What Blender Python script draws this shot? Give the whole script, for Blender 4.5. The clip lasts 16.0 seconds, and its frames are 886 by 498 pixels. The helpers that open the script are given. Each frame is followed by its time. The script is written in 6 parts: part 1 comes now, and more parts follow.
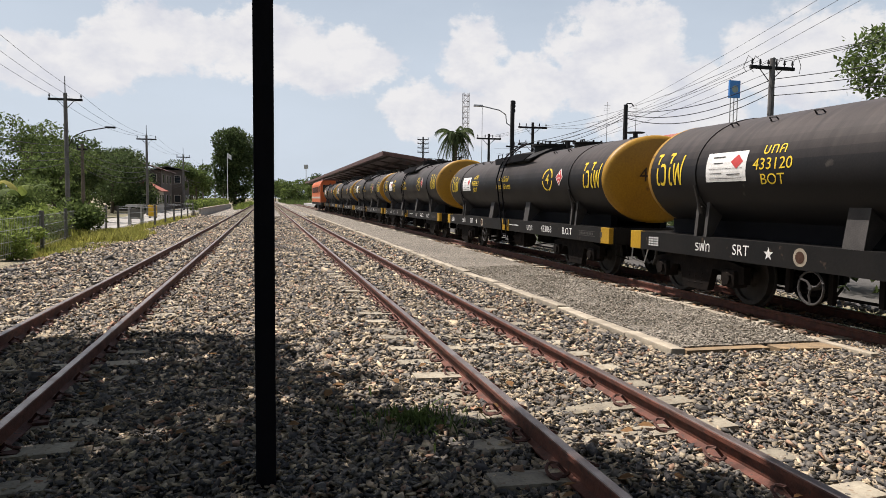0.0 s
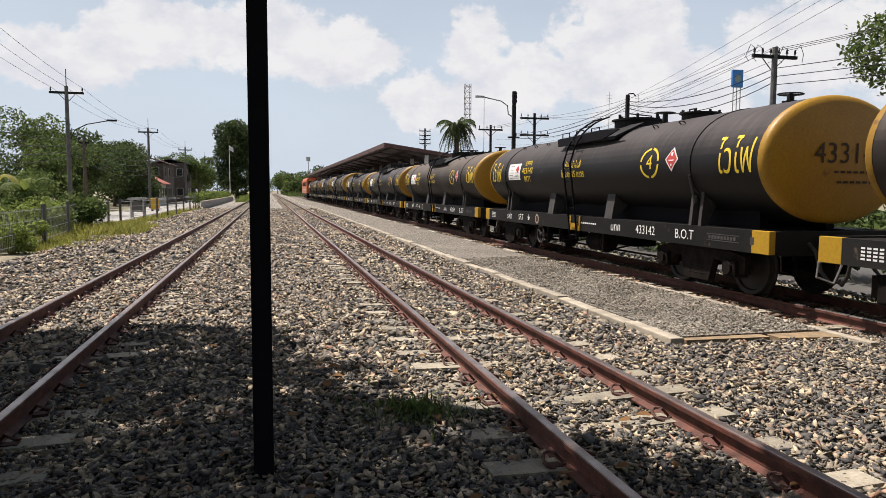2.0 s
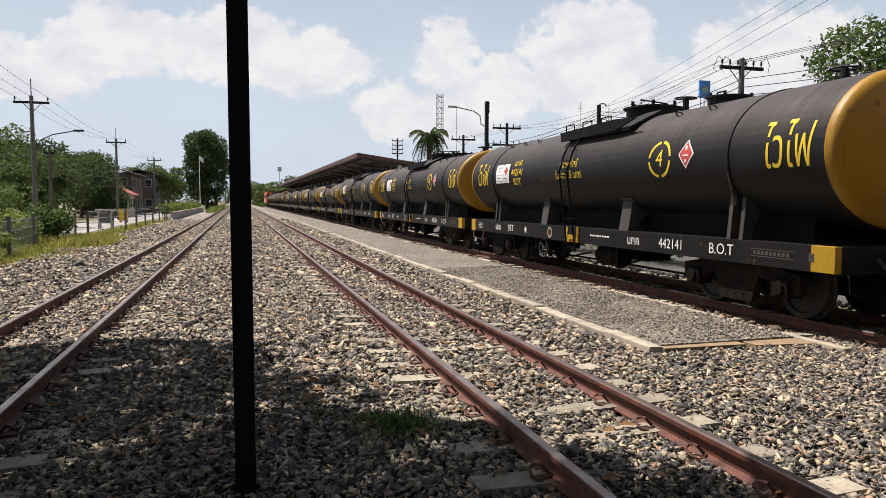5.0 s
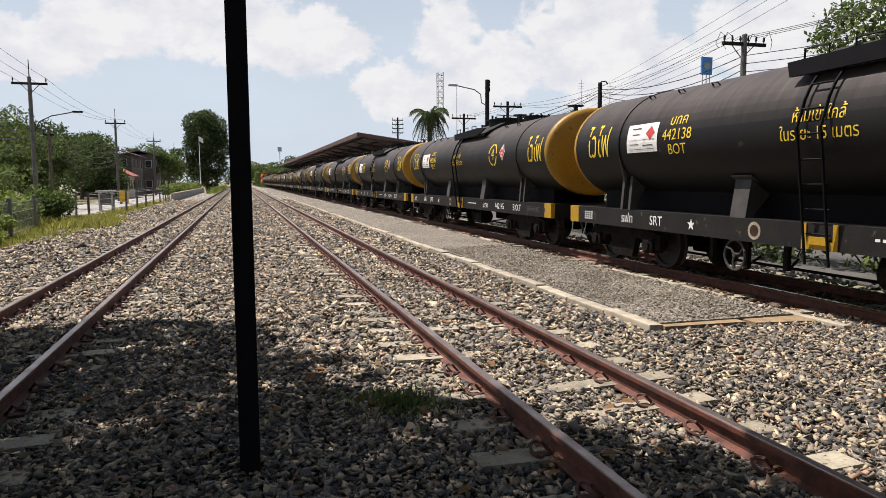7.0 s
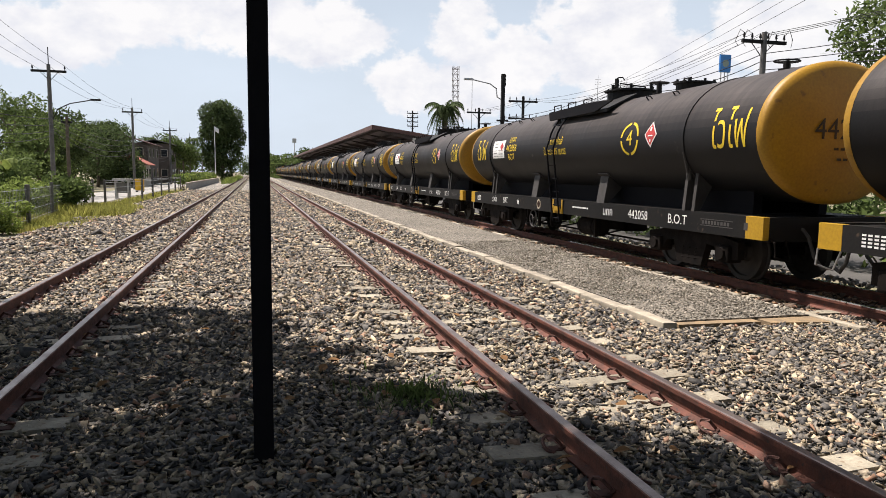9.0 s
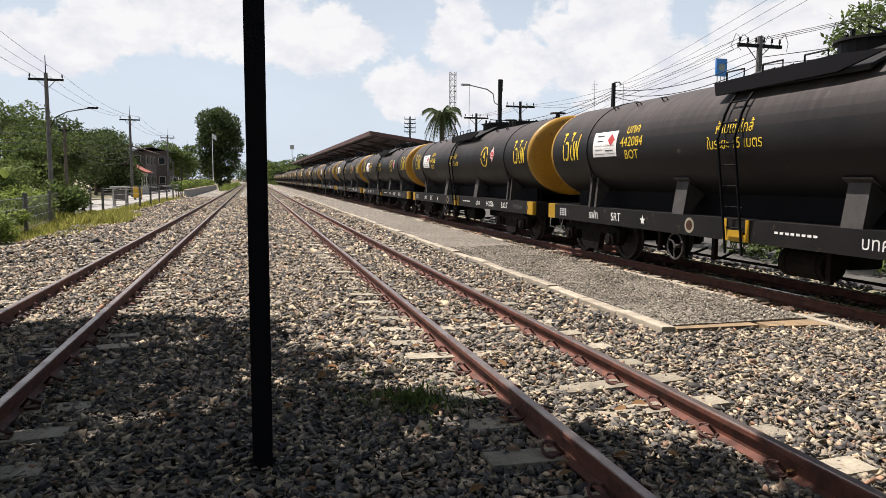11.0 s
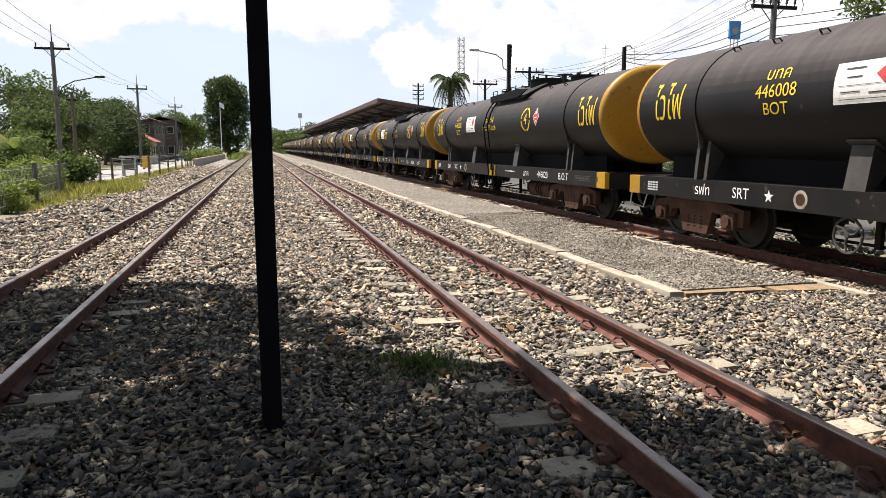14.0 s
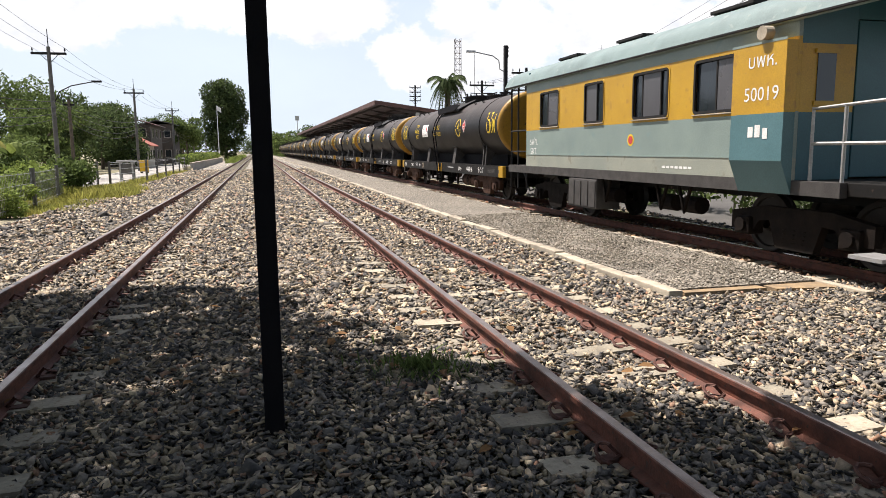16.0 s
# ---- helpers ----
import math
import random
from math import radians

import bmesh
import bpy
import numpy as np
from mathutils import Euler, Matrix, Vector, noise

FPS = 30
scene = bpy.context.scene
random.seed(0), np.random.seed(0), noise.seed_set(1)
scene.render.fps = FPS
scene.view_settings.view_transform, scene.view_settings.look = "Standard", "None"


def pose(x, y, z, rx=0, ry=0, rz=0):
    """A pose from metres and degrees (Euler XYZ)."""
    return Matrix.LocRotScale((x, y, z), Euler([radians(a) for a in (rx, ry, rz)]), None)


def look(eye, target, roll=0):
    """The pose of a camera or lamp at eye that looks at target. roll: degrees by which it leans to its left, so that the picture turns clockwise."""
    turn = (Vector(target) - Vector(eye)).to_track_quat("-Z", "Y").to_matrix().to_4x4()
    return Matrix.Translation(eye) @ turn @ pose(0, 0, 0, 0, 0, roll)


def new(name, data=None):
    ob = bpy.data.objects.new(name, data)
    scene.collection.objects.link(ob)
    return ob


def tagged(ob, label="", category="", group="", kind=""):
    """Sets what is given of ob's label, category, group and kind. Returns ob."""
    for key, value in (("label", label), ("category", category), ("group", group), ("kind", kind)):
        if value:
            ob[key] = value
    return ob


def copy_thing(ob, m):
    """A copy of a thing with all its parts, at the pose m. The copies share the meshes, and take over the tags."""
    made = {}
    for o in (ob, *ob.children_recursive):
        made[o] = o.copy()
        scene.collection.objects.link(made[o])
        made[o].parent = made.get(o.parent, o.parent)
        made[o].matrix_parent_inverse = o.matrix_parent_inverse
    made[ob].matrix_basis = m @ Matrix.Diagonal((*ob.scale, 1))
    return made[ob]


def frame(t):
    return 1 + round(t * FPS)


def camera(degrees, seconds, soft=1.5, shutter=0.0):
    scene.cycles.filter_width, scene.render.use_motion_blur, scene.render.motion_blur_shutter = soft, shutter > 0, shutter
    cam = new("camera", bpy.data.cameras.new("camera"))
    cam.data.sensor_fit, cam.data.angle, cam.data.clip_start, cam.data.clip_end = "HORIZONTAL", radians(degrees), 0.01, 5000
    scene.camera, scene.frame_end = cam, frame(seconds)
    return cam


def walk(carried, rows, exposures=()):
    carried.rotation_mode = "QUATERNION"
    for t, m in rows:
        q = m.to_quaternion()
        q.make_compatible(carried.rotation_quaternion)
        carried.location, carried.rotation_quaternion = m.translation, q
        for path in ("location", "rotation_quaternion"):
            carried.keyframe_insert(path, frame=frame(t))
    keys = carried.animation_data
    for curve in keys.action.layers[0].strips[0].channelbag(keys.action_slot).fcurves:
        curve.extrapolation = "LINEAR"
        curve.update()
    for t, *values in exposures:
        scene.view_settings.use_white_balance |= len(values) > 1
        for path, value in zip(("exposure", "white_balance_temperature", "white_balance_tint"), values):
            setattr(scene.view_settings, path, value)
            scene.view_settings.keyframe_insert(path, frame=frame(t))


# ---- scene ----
cam = camera(64.8, 16.0, soft=0.75)
PATH = [
    (0, (0.003, -0.6, 1.604), (0.493, 1.334, 1.463), 0.6),
    (0.5, (0.012, -0.608, 1.6), (0.52, 1.319, 1.434), 1.0),
    (1, (0.02, -0.602, 1.597), (0.513, 1.329, 1.425), 0.4),
    (1.5, (0.039, -0.612, 1.602), (0.516, 1.324, 1.451), 0.2),
    (2, (0.04, -0.612, 1.597), (0.522, 1.322, 1.432), 0.3),
    (2.5, (0.038, -0.594, 1.61), (0.508, 1.338, 1.394), 0.7),
    (3, (0.015, -0.576, 1.627), (0.553, 1.343, 1.465), 0.3),
    (3.5, (-0.025, -0.563, 1.622), (0.579, 1.336, 1.452), 0.1),
    (4, (-0.009, -0.562, 1.615), (0.573, 1.348, 1.501), -0.1),
    (4.2, (-0.01, -0.55, 1.604), (0.56, 1.362, 1.471), 0.3),
    (6.3, (-0.016, -0.569, 1.607), (0.514, 1.354, 1.463), -0.7),
    (6.5, (-0.01, -0.567, 1.602), (0.518, 1.354, 1.425), -0.6),
    (7, (-0.014, -0.57, 1.609), (0.539, 1.342, 1.413), -0.3),
    (7.5, (-0.027, -0.575, 1.606), (0.512, 1.339, 1.388), 0.2),
    (8, (-0.037, -0.565, 1.607), (0.502, 1.346, 1.372), 0.6),
    (8.5, (-0.051, -0.574, 1.603), (0.48, 1.344, 1.4), 0.7),
    (9, (-0.036, -0.567, 1.602), (0.483, 1.353, 1.389), 0.7),
    (9.5, (-0.037, -0.558, 1.606), (0.477, 1.362, 1.383), 0.8),
    (9.7, (-0.04, -0.561, 1.608), (0.48, 1.359, 1.393), 0.8),
    (12, (-0.03, -0.573, 1.598), (0.472, 1.353, 1.399), -0.4),
    (12.5, (-0.037, -0.571, 1.592), (0.413, 1.364, 1.365), -0.1),
    (13, (-0.022, -0.561, 1.595), (0.443, 1.368, 1.344), 0.8),
    (13.5, (-0.029, -0.57, 1.589), (0.452, 1.356, 1.343), 0.5),
    (14, (-0.015, -0.571, 1.581), (0.48, 1.345, 1.293), -0.1),
    (14.5, (-0.023, -0.575, 1.589), (0.463, 1.344, 1.304), 0.4),
    (15, (-0.026, -0.581, 1.579), (0.459, 1.337, 1.284), 0.2),
    (15.5, (-0.019, -0.589, 1.583), (0.463, 1.331, 1.3), -0.3),
    (16, (-0.031, -0.587, 1.585), (0.469, 1.328, 1.301), -0.6),
]
walk(cam, [(t, look(eye, target, roll)) for t, eye, target, roll in PATH],
     exposures=((0, 0.62), (3.5, 0.66), (7, 0.68), (8, 0.84), (9.7, 0.8), (12, 0.77), (13.3, 0.84), (14.2, 1.04), (16, 1.05)))

# ---- world, sun, exposure ----
SUN = Vector((-0.32, 0.30, 0.90)).normalized()
world = bpy.data.worlds.new("sky")
scene.world = world
world.use_nodes = True
wn, wl = world.node_tree.nodes, world.node_tree.links
wn.clear()
sky = wn.new("ShaderNodeTexSky")
sky.sky_type, sky.sun_disc = "NISHITA", False
sky.sun_elevation = math.asin(SUN.z)
sky.sun_rotation = math.atan2(SUN.x, SUN.y)
sky.air_density, sky.dust_density = 1.2, 3.0
bg_sky = wn.new("ShaderNodeBackground")
bg_sky.inputs["Strength"].default_value = 0.05
wl.new(sky.outputs[0], bg_sky.inputs[0])
bg_cloud = wn.new("ShaderNodeBackground")
bg_cloud.inputs["Strength"].default_value = 0.585
coord = wn.new("ShaderNodeTexCoord")


def wmath(op, a, b=None, clamp=False):
    n = wn.new("ShaderNodeMath")
    n.operation, n.use_clamp = op, clamp
    for i, v in enumerate((a, b)):
        if v is None:
            continue
        if isinstance(v, (int, float)):
            n.inputs[i].default_value = v
        else:
            wl.new(v, n.inputs[i])
    return n.outputs[0]


def wnoise(scale, detail, stretch, rough=0.6, shift=(0, 0, 0)):
    m = wn.new("ShaderNodeMapping")
    m.inputs["Scale"].default_value = stretch
    m.inputs["Location"].default_value = shift
    wl.new(coord.outputs["Generated"], m.inputs["Vector"])
    n = wn.new("ShaderNodeTexNoise")
    n.inputs["Scale"].default_value, n.inputs["Detail"].default_value = scale, detail
    n.inputs["Roughness"].default_value = rough
    wl.new(m.outputs[0], n.inputs["Vector"])
    return n.outputs[0]


# cumulus heaps: azimuth, elevation, width and height in degrees
puff = wnoise(20, 6, (1, 1, 1.4), 0.55)
small = wnoise(60, 4, (1, 1, 1.3), 0.6)
rag = wmath("ADD", wmath("MULTIPLY", wmath("SUBTRACT", puff, 0.5), 1.7), wmath("MULTIPLY", wmath("SUBTRACT", small, 0.5), 0.9))
sep = wn.new("ShaderNodeSeparateXYZ")
wl.new(coord.outputs["Generated"], sep.inputs[0])
azim = wmath("MULTIPLY", wmath("ARCTAN2", sep.outputs[0], sep.outputs[1]), 180 / math.pi)
elev = wmath("MULTIPLY", wmath("ARCSINE", sep.outputs[2]), 180 / math.pi)


def wrange(v, a, b, c, d):
    n = wn.new("ShaderNodeMapRange")
    n.interpolation_type = "SMOOTHSTEP"
    for i, x in enumerate((a, b, c, d)):
        n.inputs[i + 1].default_value = x
    wl.new(v, n.inputs[0])
    return n.outputs[0]


cover = None
HEAPS = ((-8, 11.4, 6, 3.2), (0, 11.8, 6, 3.4), (5.5, 10.8, 6, 3.0), (-14, 9.2, 6, 2.6), (16.8, 11.2, 3.4, 3.8), (20.5, 9.0, 5.0, 3.2), (12.0, 7.2, 3.6, 2.6), (16.5, 6.6, 4.5, 2.8),
         (27.5, 11.0, 6, 5.2), (32, 7.5, 7, 4.0), (41, 10.5, 6.5, 4.2), (49, 9, 7, 4.2), (-24, 9, 7, 3.0), (-12, 21, 14, 3),
         (26, 23, 16, 4), (75, 12, 18, 4), (-60, 13, 20, 4), (140, 12, 24, 4), (-130, 12, 24, 4))
for az, el, w, h in HEAPS:
    du = wmath("DIVIDE", wmath("SUBTRACT", azim, az), w)
    dv = wmath("DIVIDE", wmath("SUBTRACT", elev, el), h)
    body = wmath("SUBTRACT", 1.0, wmath("ADD", wmath("MULTIPLY", du, du), wmath("MULTIPLY", dv, dv)))
    cover = body if cover is None else wmath("MAXIMUM", cover, body)
edge = wrange(wmath("ADD", cover, rag), 0.06, 0.5, 0.0, 0.85)
haze = wmath("ADD", wrange(elev, 4, 36, 0.9, 0.06), wmath("MULTIPLY", wmath("SUBTRACT", wnoise(5, 5, (1, 1, 2.5), 0.55, (3, 1, 0)), 0.5), 0.25), clamp=True)
shade = wn.new("ShaderNodeValToRGB")
shade.color_ramp.elements[0].color, shade.color_ramp.elements[0].position = (0.78, 0.78, 0.85, 1), 0.30
shade.color_ramp.elements[1].color, shade.color_ramp.elements[1].position = (1.0, 0.97, 0.965, 1), 0.58
wl.new(wnoise(16, 6, (1, 1, 1.6), 0.6, (0.0, 0.0, 0.07)), shade.inputs[0])
wl.new(shade.outputs[0], bg_cloud.inputs[0])
bg_haze = wn.new("ShaderNodeBackground")
bg_haze.inputs["Color"].default_value = (0.715, 0.80, 0.92, 1)
bg_haze.inputs["Strength"].default_value = 0.6
hazy = wn.new("ShaderNodeMixShader")
wl.new(haze, hazy.inputs[0])
wl.new(bg_sky.outputs[0], hazy.inputs[1])
wl.new(bg_haze.outputs[0], hazy.inputs[2])
mixer = wn.new("ShaderNodeMixShader")
wl.new(edge, mixer.inputs[0])
wl.new(hazy.outputs[0], mixer.inputs[1])
wl.new(bg_cloud.outputs[0], mixer.inputs[2])
wout = wn.new("ShaderNodeOutputWorld")
wl.new(mixer.outputs[0], wout.inputs[0])

lamp = bpy.data.lights.new("sun", "SUN")
lamp.energy, lamp.angle, lamp.color = 5.0, radians(0.6), (1.0, 0.925, 0.88)
sun = new("sun", lamp)
sun.matrix_world = look(SUN * 60, (0, 0, 0))

# ---- materials ----


def mat(name, c1, c2=None, scale=6.0, rough=0.7, metal=0.0, bump=0.15, fine=60.0, spots=None, island=0.0, each=0.0, depth=0.01, spot_at=0.62, gloss=0.4):
    """Two-scale noise between c1 and c2, optional spots (colour), random value per island or per object."""
    c2 = c2 or tuple(v * 0.7 for v in c1)
    m = bpy.data.materials.new(name)
    m.use_nodes = True
    nt = m.node_tree
    n, l = nt.nodes, nt.links
    b = n["Principled BSDF"]
    b.inputs["Roughness"].default_value, b.inputs["Metallic"].default_value = rough, metal
    tc = n.new("ShaderNodeTexCoord")

    def noise_at(s, d=5):
        x = n.new("ShaderNodeTexNoise")
        x.inputs["Scale"].default_value, x.inputs["Detail"].default_value = s, d
        l.new(tc.outputs["Object"], x.inputs["Vector"])
        return x.outputs[0]

    def mix(f, a, bb, mode="MIX"):
        x = n.new("ShaderNodeMix")
        x.data_type, x.blend_type = "RGBA", mode
        for sock, v in ((x.inputs[0], f), (x.inputs[6], a), (x.inputs[7], bb)):
            if isinstance(v, (int, float)):
                sock.default_value = v
            elif isinstance(v, tuple):
                sock.default_value = (*v[:3], 1)
            else:
                l.new(v, sock)
        return x.outputs[2]

    big, small_n = noise_at(scale), noise_at(fine, 3)
    ramp = n.new("ShaderNodeMapRange")
    ramp.inputs[1].default_value, ramp.inputs[2].default_value = 0.3, 0.7
    l.new(big, ramp.inputs[0])
    col = mix(ramp.outputs[0], c1, c2)
    grain = n.new("ShaderNodeMapRange")
    grain.inputs[3].default_value, grain.inputs[4].default_value = 0.7, 1.3
    l.new(small_n, grain.inputs[0])
    col = mix(1.0, col, grain.outputs[0], "MULTIPLY")
    if spots:
        s = n.new("ShaderNodeMapRange")
        s.inputs[1].default_value, s.inputs[2].default_value = spot_at, spot_at + 0.06
        l.new(noise_at(scale * 3.1, 7), s.inputs[0])
        col = mix(s.outputs[0], col, spots)
    for amount, node, sock in ((island, "ShaderNodeNewGeometry", "Random Per Island"), (each, "ShaderNodeObjectInfo", "Random")):
        if amount:
            g = n.new(node)
            r = n.new("ShaderNodeMapRange")
            r.inputs[3].default_value, r.inputs[4].default_value = 1 - amount, 1 + amount
            l.new(g.outputs[sock], r.inputs[0])
            col = mix(1.0, col, r.outputs[0], "MULTIPLY")
    l.new(col, b.inputs["Base Color"])
    rr = n.new("ShaderNodeMapRange")
    rr.inputs[3].default_value, rr.inputs[4].default_value = max(rough - 0.12, 0.03), min(rough + 0.12, 1)
    l.new(big, rr.inputs[0])
    l.new(rr.outputs[0], b.inputs["Roughness"])
    b.inputs["Specular IOR Level"].default_value = gloss
    if bump:
        k = n.new("ShaderNodeBump")
        k.inputs["Strength"].default_value, k.inputs["Distance"].default_value = bump, depth
        l.new(small_n, k.inputs["Height"])
        l.new(k.outputs[0], b.inputs["Normal"])
    return m


def dusty(m, dust_and_sun, amount):
    """Grey-brown on surfaces that look up: dust, rain streaks and painted-in sunlight."""
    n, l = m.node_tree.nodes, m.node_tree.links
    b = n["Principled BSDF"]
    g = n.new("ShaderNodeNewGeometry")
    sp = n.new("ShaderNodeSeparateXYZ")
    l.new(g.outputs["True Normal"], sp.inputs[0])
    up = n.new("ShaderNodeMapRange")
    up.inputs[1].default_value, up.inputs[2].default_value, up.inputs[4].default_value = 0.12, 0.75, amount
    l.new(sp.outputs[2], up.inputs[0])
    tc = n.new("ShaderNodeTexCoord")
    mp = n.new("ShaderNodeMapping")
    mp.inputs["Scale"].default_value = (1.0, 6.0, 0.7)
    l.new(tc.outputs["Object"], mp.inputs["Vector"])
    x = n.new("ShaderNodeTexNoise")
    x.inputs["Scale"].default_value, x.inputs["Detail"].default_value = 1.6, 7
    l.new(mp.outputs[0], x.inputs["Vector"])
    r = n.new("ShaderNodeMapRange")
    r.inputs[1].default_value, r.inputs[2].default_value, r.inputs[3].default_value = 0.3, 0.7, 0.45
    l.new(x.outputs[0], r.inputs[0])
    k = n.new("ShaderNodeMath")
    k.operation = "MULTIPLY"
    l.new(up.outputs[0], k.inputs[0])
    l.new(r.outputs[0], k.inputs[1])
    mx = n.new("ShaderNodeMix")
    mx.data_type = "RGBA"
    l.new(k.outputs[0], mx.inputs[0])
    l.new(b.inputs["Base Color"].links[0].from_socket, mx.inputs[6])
    mx.inputs[7].default_value = (*dust_and_sun, 1)
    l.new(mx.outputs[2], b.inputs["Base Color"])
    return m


def glass(name, tint=(0.02, 0.025, 0.03)):
    m = bpy.data.materials.new(name)
    m.use_nodes = True
    b = m.node_tree.nodes["Principled BSDF"]
    b.inputs["Base Color"].default_value = (*tint, 1)
    b.inputs["Roughness"].default_value, b.inputs["IOR"].default_value = 0.08, 1.5
    return m


def stone_mat(name, c1, c2):
    """Ballast: grey, brown and rusty stones, a colour for each stone."""
    m = mat(name, c1, c2, 14, 0.9, bump=0.35, fine=90, island=0.0)
    n, l = m.node_tree.nodes, m.node_tree.links
    b = n["Principled BSDF"]
    g = n.new("ShaderNodeNewGeometry")
    ramp = n.new("ShaderNodeValToRGB")
    e = ramp.color_ramp.elements
    e[0].position, e[0].color = 0.0, (0.17, 0.18, 0.21, 1)
    e[1].position, e[1].color = 1.0, (1.35, 0.85, 0.6, 1)
    for p, c in ((0.28, (0.52, 0.55, 0.58)), (0.52, (1.0, 0.98, 0.92)), (0.8, (1.6, 1.47, 1.17)), (0.93, (2.5, 2.3, 1.8)), (0.97, (1.25, 0.9, 0.72))):
        e.new(p).color = (*c, 1)
    l.new(g.outputs["Random Per Island"], ramp.inputs[0])
    x = n.new("ShaderNodeMix")
    x.data_type, x.blend_type = "RGBA", "MULTIPLY"
    x.inputs[0].default_value = 1.0
    old = b.inputs["Base Color"].links[0].from_socket
    l.new(old, x.inputs[6])
    l.new(ramp.outputs[0], x.inputs[7])
    l.new(x.outputs[2], b.inputs["Base Color"])
    return m


def ballast_mat(name, scale, tones):
    """Packed small stone: Voronoi cells in colour and relief."""
    m = bpy.data.materials.new(name)
    m.use_nodes = True
    n, l = m.node_tree.nodes, m.node_tree.links
    b = n["Principled BSDF"]
    b.inputs["Roughness"].default_value = 0.92
    tc = n.new("ShaderNodeTexCoord")
    v = n.new("ShaderNodeTexVoronoi")
    v.inputs["Scale"].default_value = scale
    l.new(tc.outputs["Object"], v.inputs["Vector"])
    sp = n.new("ShaderNodeSeparateColor")
    l.new(v.outputs["Color"], sp.inputs[0])
    ramp = n.new("ShaderNodeValToRGB")
    e = ramp.color_ramp.elements
    e[0].color, e[1].color = (*tones[0], 1), (*tones[3], 1)
    e.new(0.35).color = (*tones[1], 1)
    e.new(0.6).color = (*tones[2], 1)
    l.new(sp.outputs[0], ramp.inputs[0])
    big = n.new("ShaderNodeTexNoise")
    big.inputs["Scale"].default_value, big.inputs["Detail"].default_value = 0.7, 6
    l.new(tc.outputs["Object"], big.inputs["Vector"])
    r = n.new("ShaderNodeMapRange")
    r.inputs[3].default_value, r.inputs[4].default_value = 0.55, 1.25
    l.new(big.outputs[0], r.inputs[0])
    x = n.new("ShaderNodeMix")
    x.data_type, x.blend_type = "RGBA", "MULTIPLY"
    x.inputs[0].default_value = 1.0
    l.new(ramp.outputs[0], x.inputs[6])
    l.new(r.outputs[0], x.inputs[7])
    l.new(x.outputs[2], b.inputs["Base Color"])
    k = n.new("ShaderNodeBump")
    k.inputs["Strength"].default_value, k.inputs["Distance"].default_value = 1.0, 0.65 / scale
    k.invert = True
    l.new(v.outputs["Distance"], k.inputs["Height"])
    l.new(k.outputs[0], b.inputs["Normal"])
    return m


def leaf_mat(name, c1, c2):
    """Leaves: matt, and lit from behind as well."""
    m = mat(name, c1, c2, 0.6, 0.8, bump=0, fine=9, island=0.5)
    n, l = m.node_tree.nodes, m.node_tree.links
    b = n["Principled BSDF"]
    b.inputs["Specular IOR Level"].default_value = 0.15
    t = n.new("ShaderNodeBsdfTranslucent")
    l.new(b.inputs["Base Color"].links[0].from_socket, t.inputs["Color"])
    x = n.new("ShaderNodeMixShader")
    x.inputs[0].default_value = 0.38
    l.new(b.outputs[0], x.inputs[1])
    l.new(t.outputs[0], x.inputs[2])
    l.new(x.outputs[0], n["Material Output"].inputs["Surface"])
    return m


M_STONE, M_BED = stone_mat("ballast_stone", (0.30, 0.258, 0.215), (0.10, 0.092, 0.083)), ballast_mat("ballast_bed", 13, ((0.035, 0.034, 0.032), (0.085, 0.08, 0.073), (0.25, 0.225, 0.185), (0.52, 0.455, 0.355)))
# dark bed: the shade in the gaps between near stones, put into colour
M_GAPSHADE = mat("ballast_gap_shade", (0.045, 0.042, 0.038), (0.022, 0.021, 0.02), 9, 0.95, bump=0.6, fine=70, depth=0.02)
M_STONER = stone_mat("rust_dusted_stone", (0.19, 0.13, 0.09), (0.11, 0.075, 0.055))
M_SOIL = mat("soil", (0.23, 0.19, 0.13), (0.13, 0.13, 0.06), 0.25, 0.95, bump=0.6, fine=14, depth=0.05)
M_RAIL = mat("rusty_rail", (0.14, 0.045, 0.026), (0.06, 0.024, 0.016), 9, 0.7, bump=0.3, fine=80, spots=(0.05, 0.032, 0.025))
M_RAILTOP = mat("worn_rail_head", (0.33, 0.275, 0.25), (0.19, 0.14, 0.12), 5, 0.33, 0.78, bump=0.05, fine=90)
M_RAILSHINY = mat("polished_rail_head", (0.5, 0.48, 0.46), (0.4, 0.37, 0.34), 5, 0.22, 0.9, bump=0.02)
M_SLEEPER = mat("weathered_sleeper", (0.33, 0.29, 0.215), (0.19, 0.165, 0.125), 7, 0.9, bump=0.5, fine=45, each=0.25, spots=(0.2, 0.15, 0.1))
M_CLIP = mat("rusty_clip", (0.12, 0.05, 0.035), (0.06, 0.032, 0.026), 30, 0.75, 0.2)
M_ASPH = ballast_mat("platform_gravel", 42, ((0.05, 0.044, 0.035), (0.11, 0.096, 0.076), (0.18, 0.157, 0.123), (0.33, 0.29, 0.23)))
M_PGRAV = mat("platform_chippings", (0.30, 0.265, 0.21), (0.17, 0.15, 0.12), 3.0, 0.95, bump=0.3, fine=90, island=0.5)
M_KERB = mat("pale_concrete_kerb", (0.40, 0.345, 0.26), (0.22, 0.19, 0.145), 5, 0.9, bump=0.4, fine=40, each=0.14, spots=(0.3, 0.27, 0.22))
M_LIP = mat("ochre_concrete", (0.29, 0.20, 0.105), (0.17, 0.125, 0.08), 6, 0.9, bump=0.4, fine=40)
M_CONC = mat("grey_concrete", (0.42, 0.41, 0.38), (0.3, 0.29, 0.27), 2, 0.9, bump=0.3, fine=30, each=0.12)
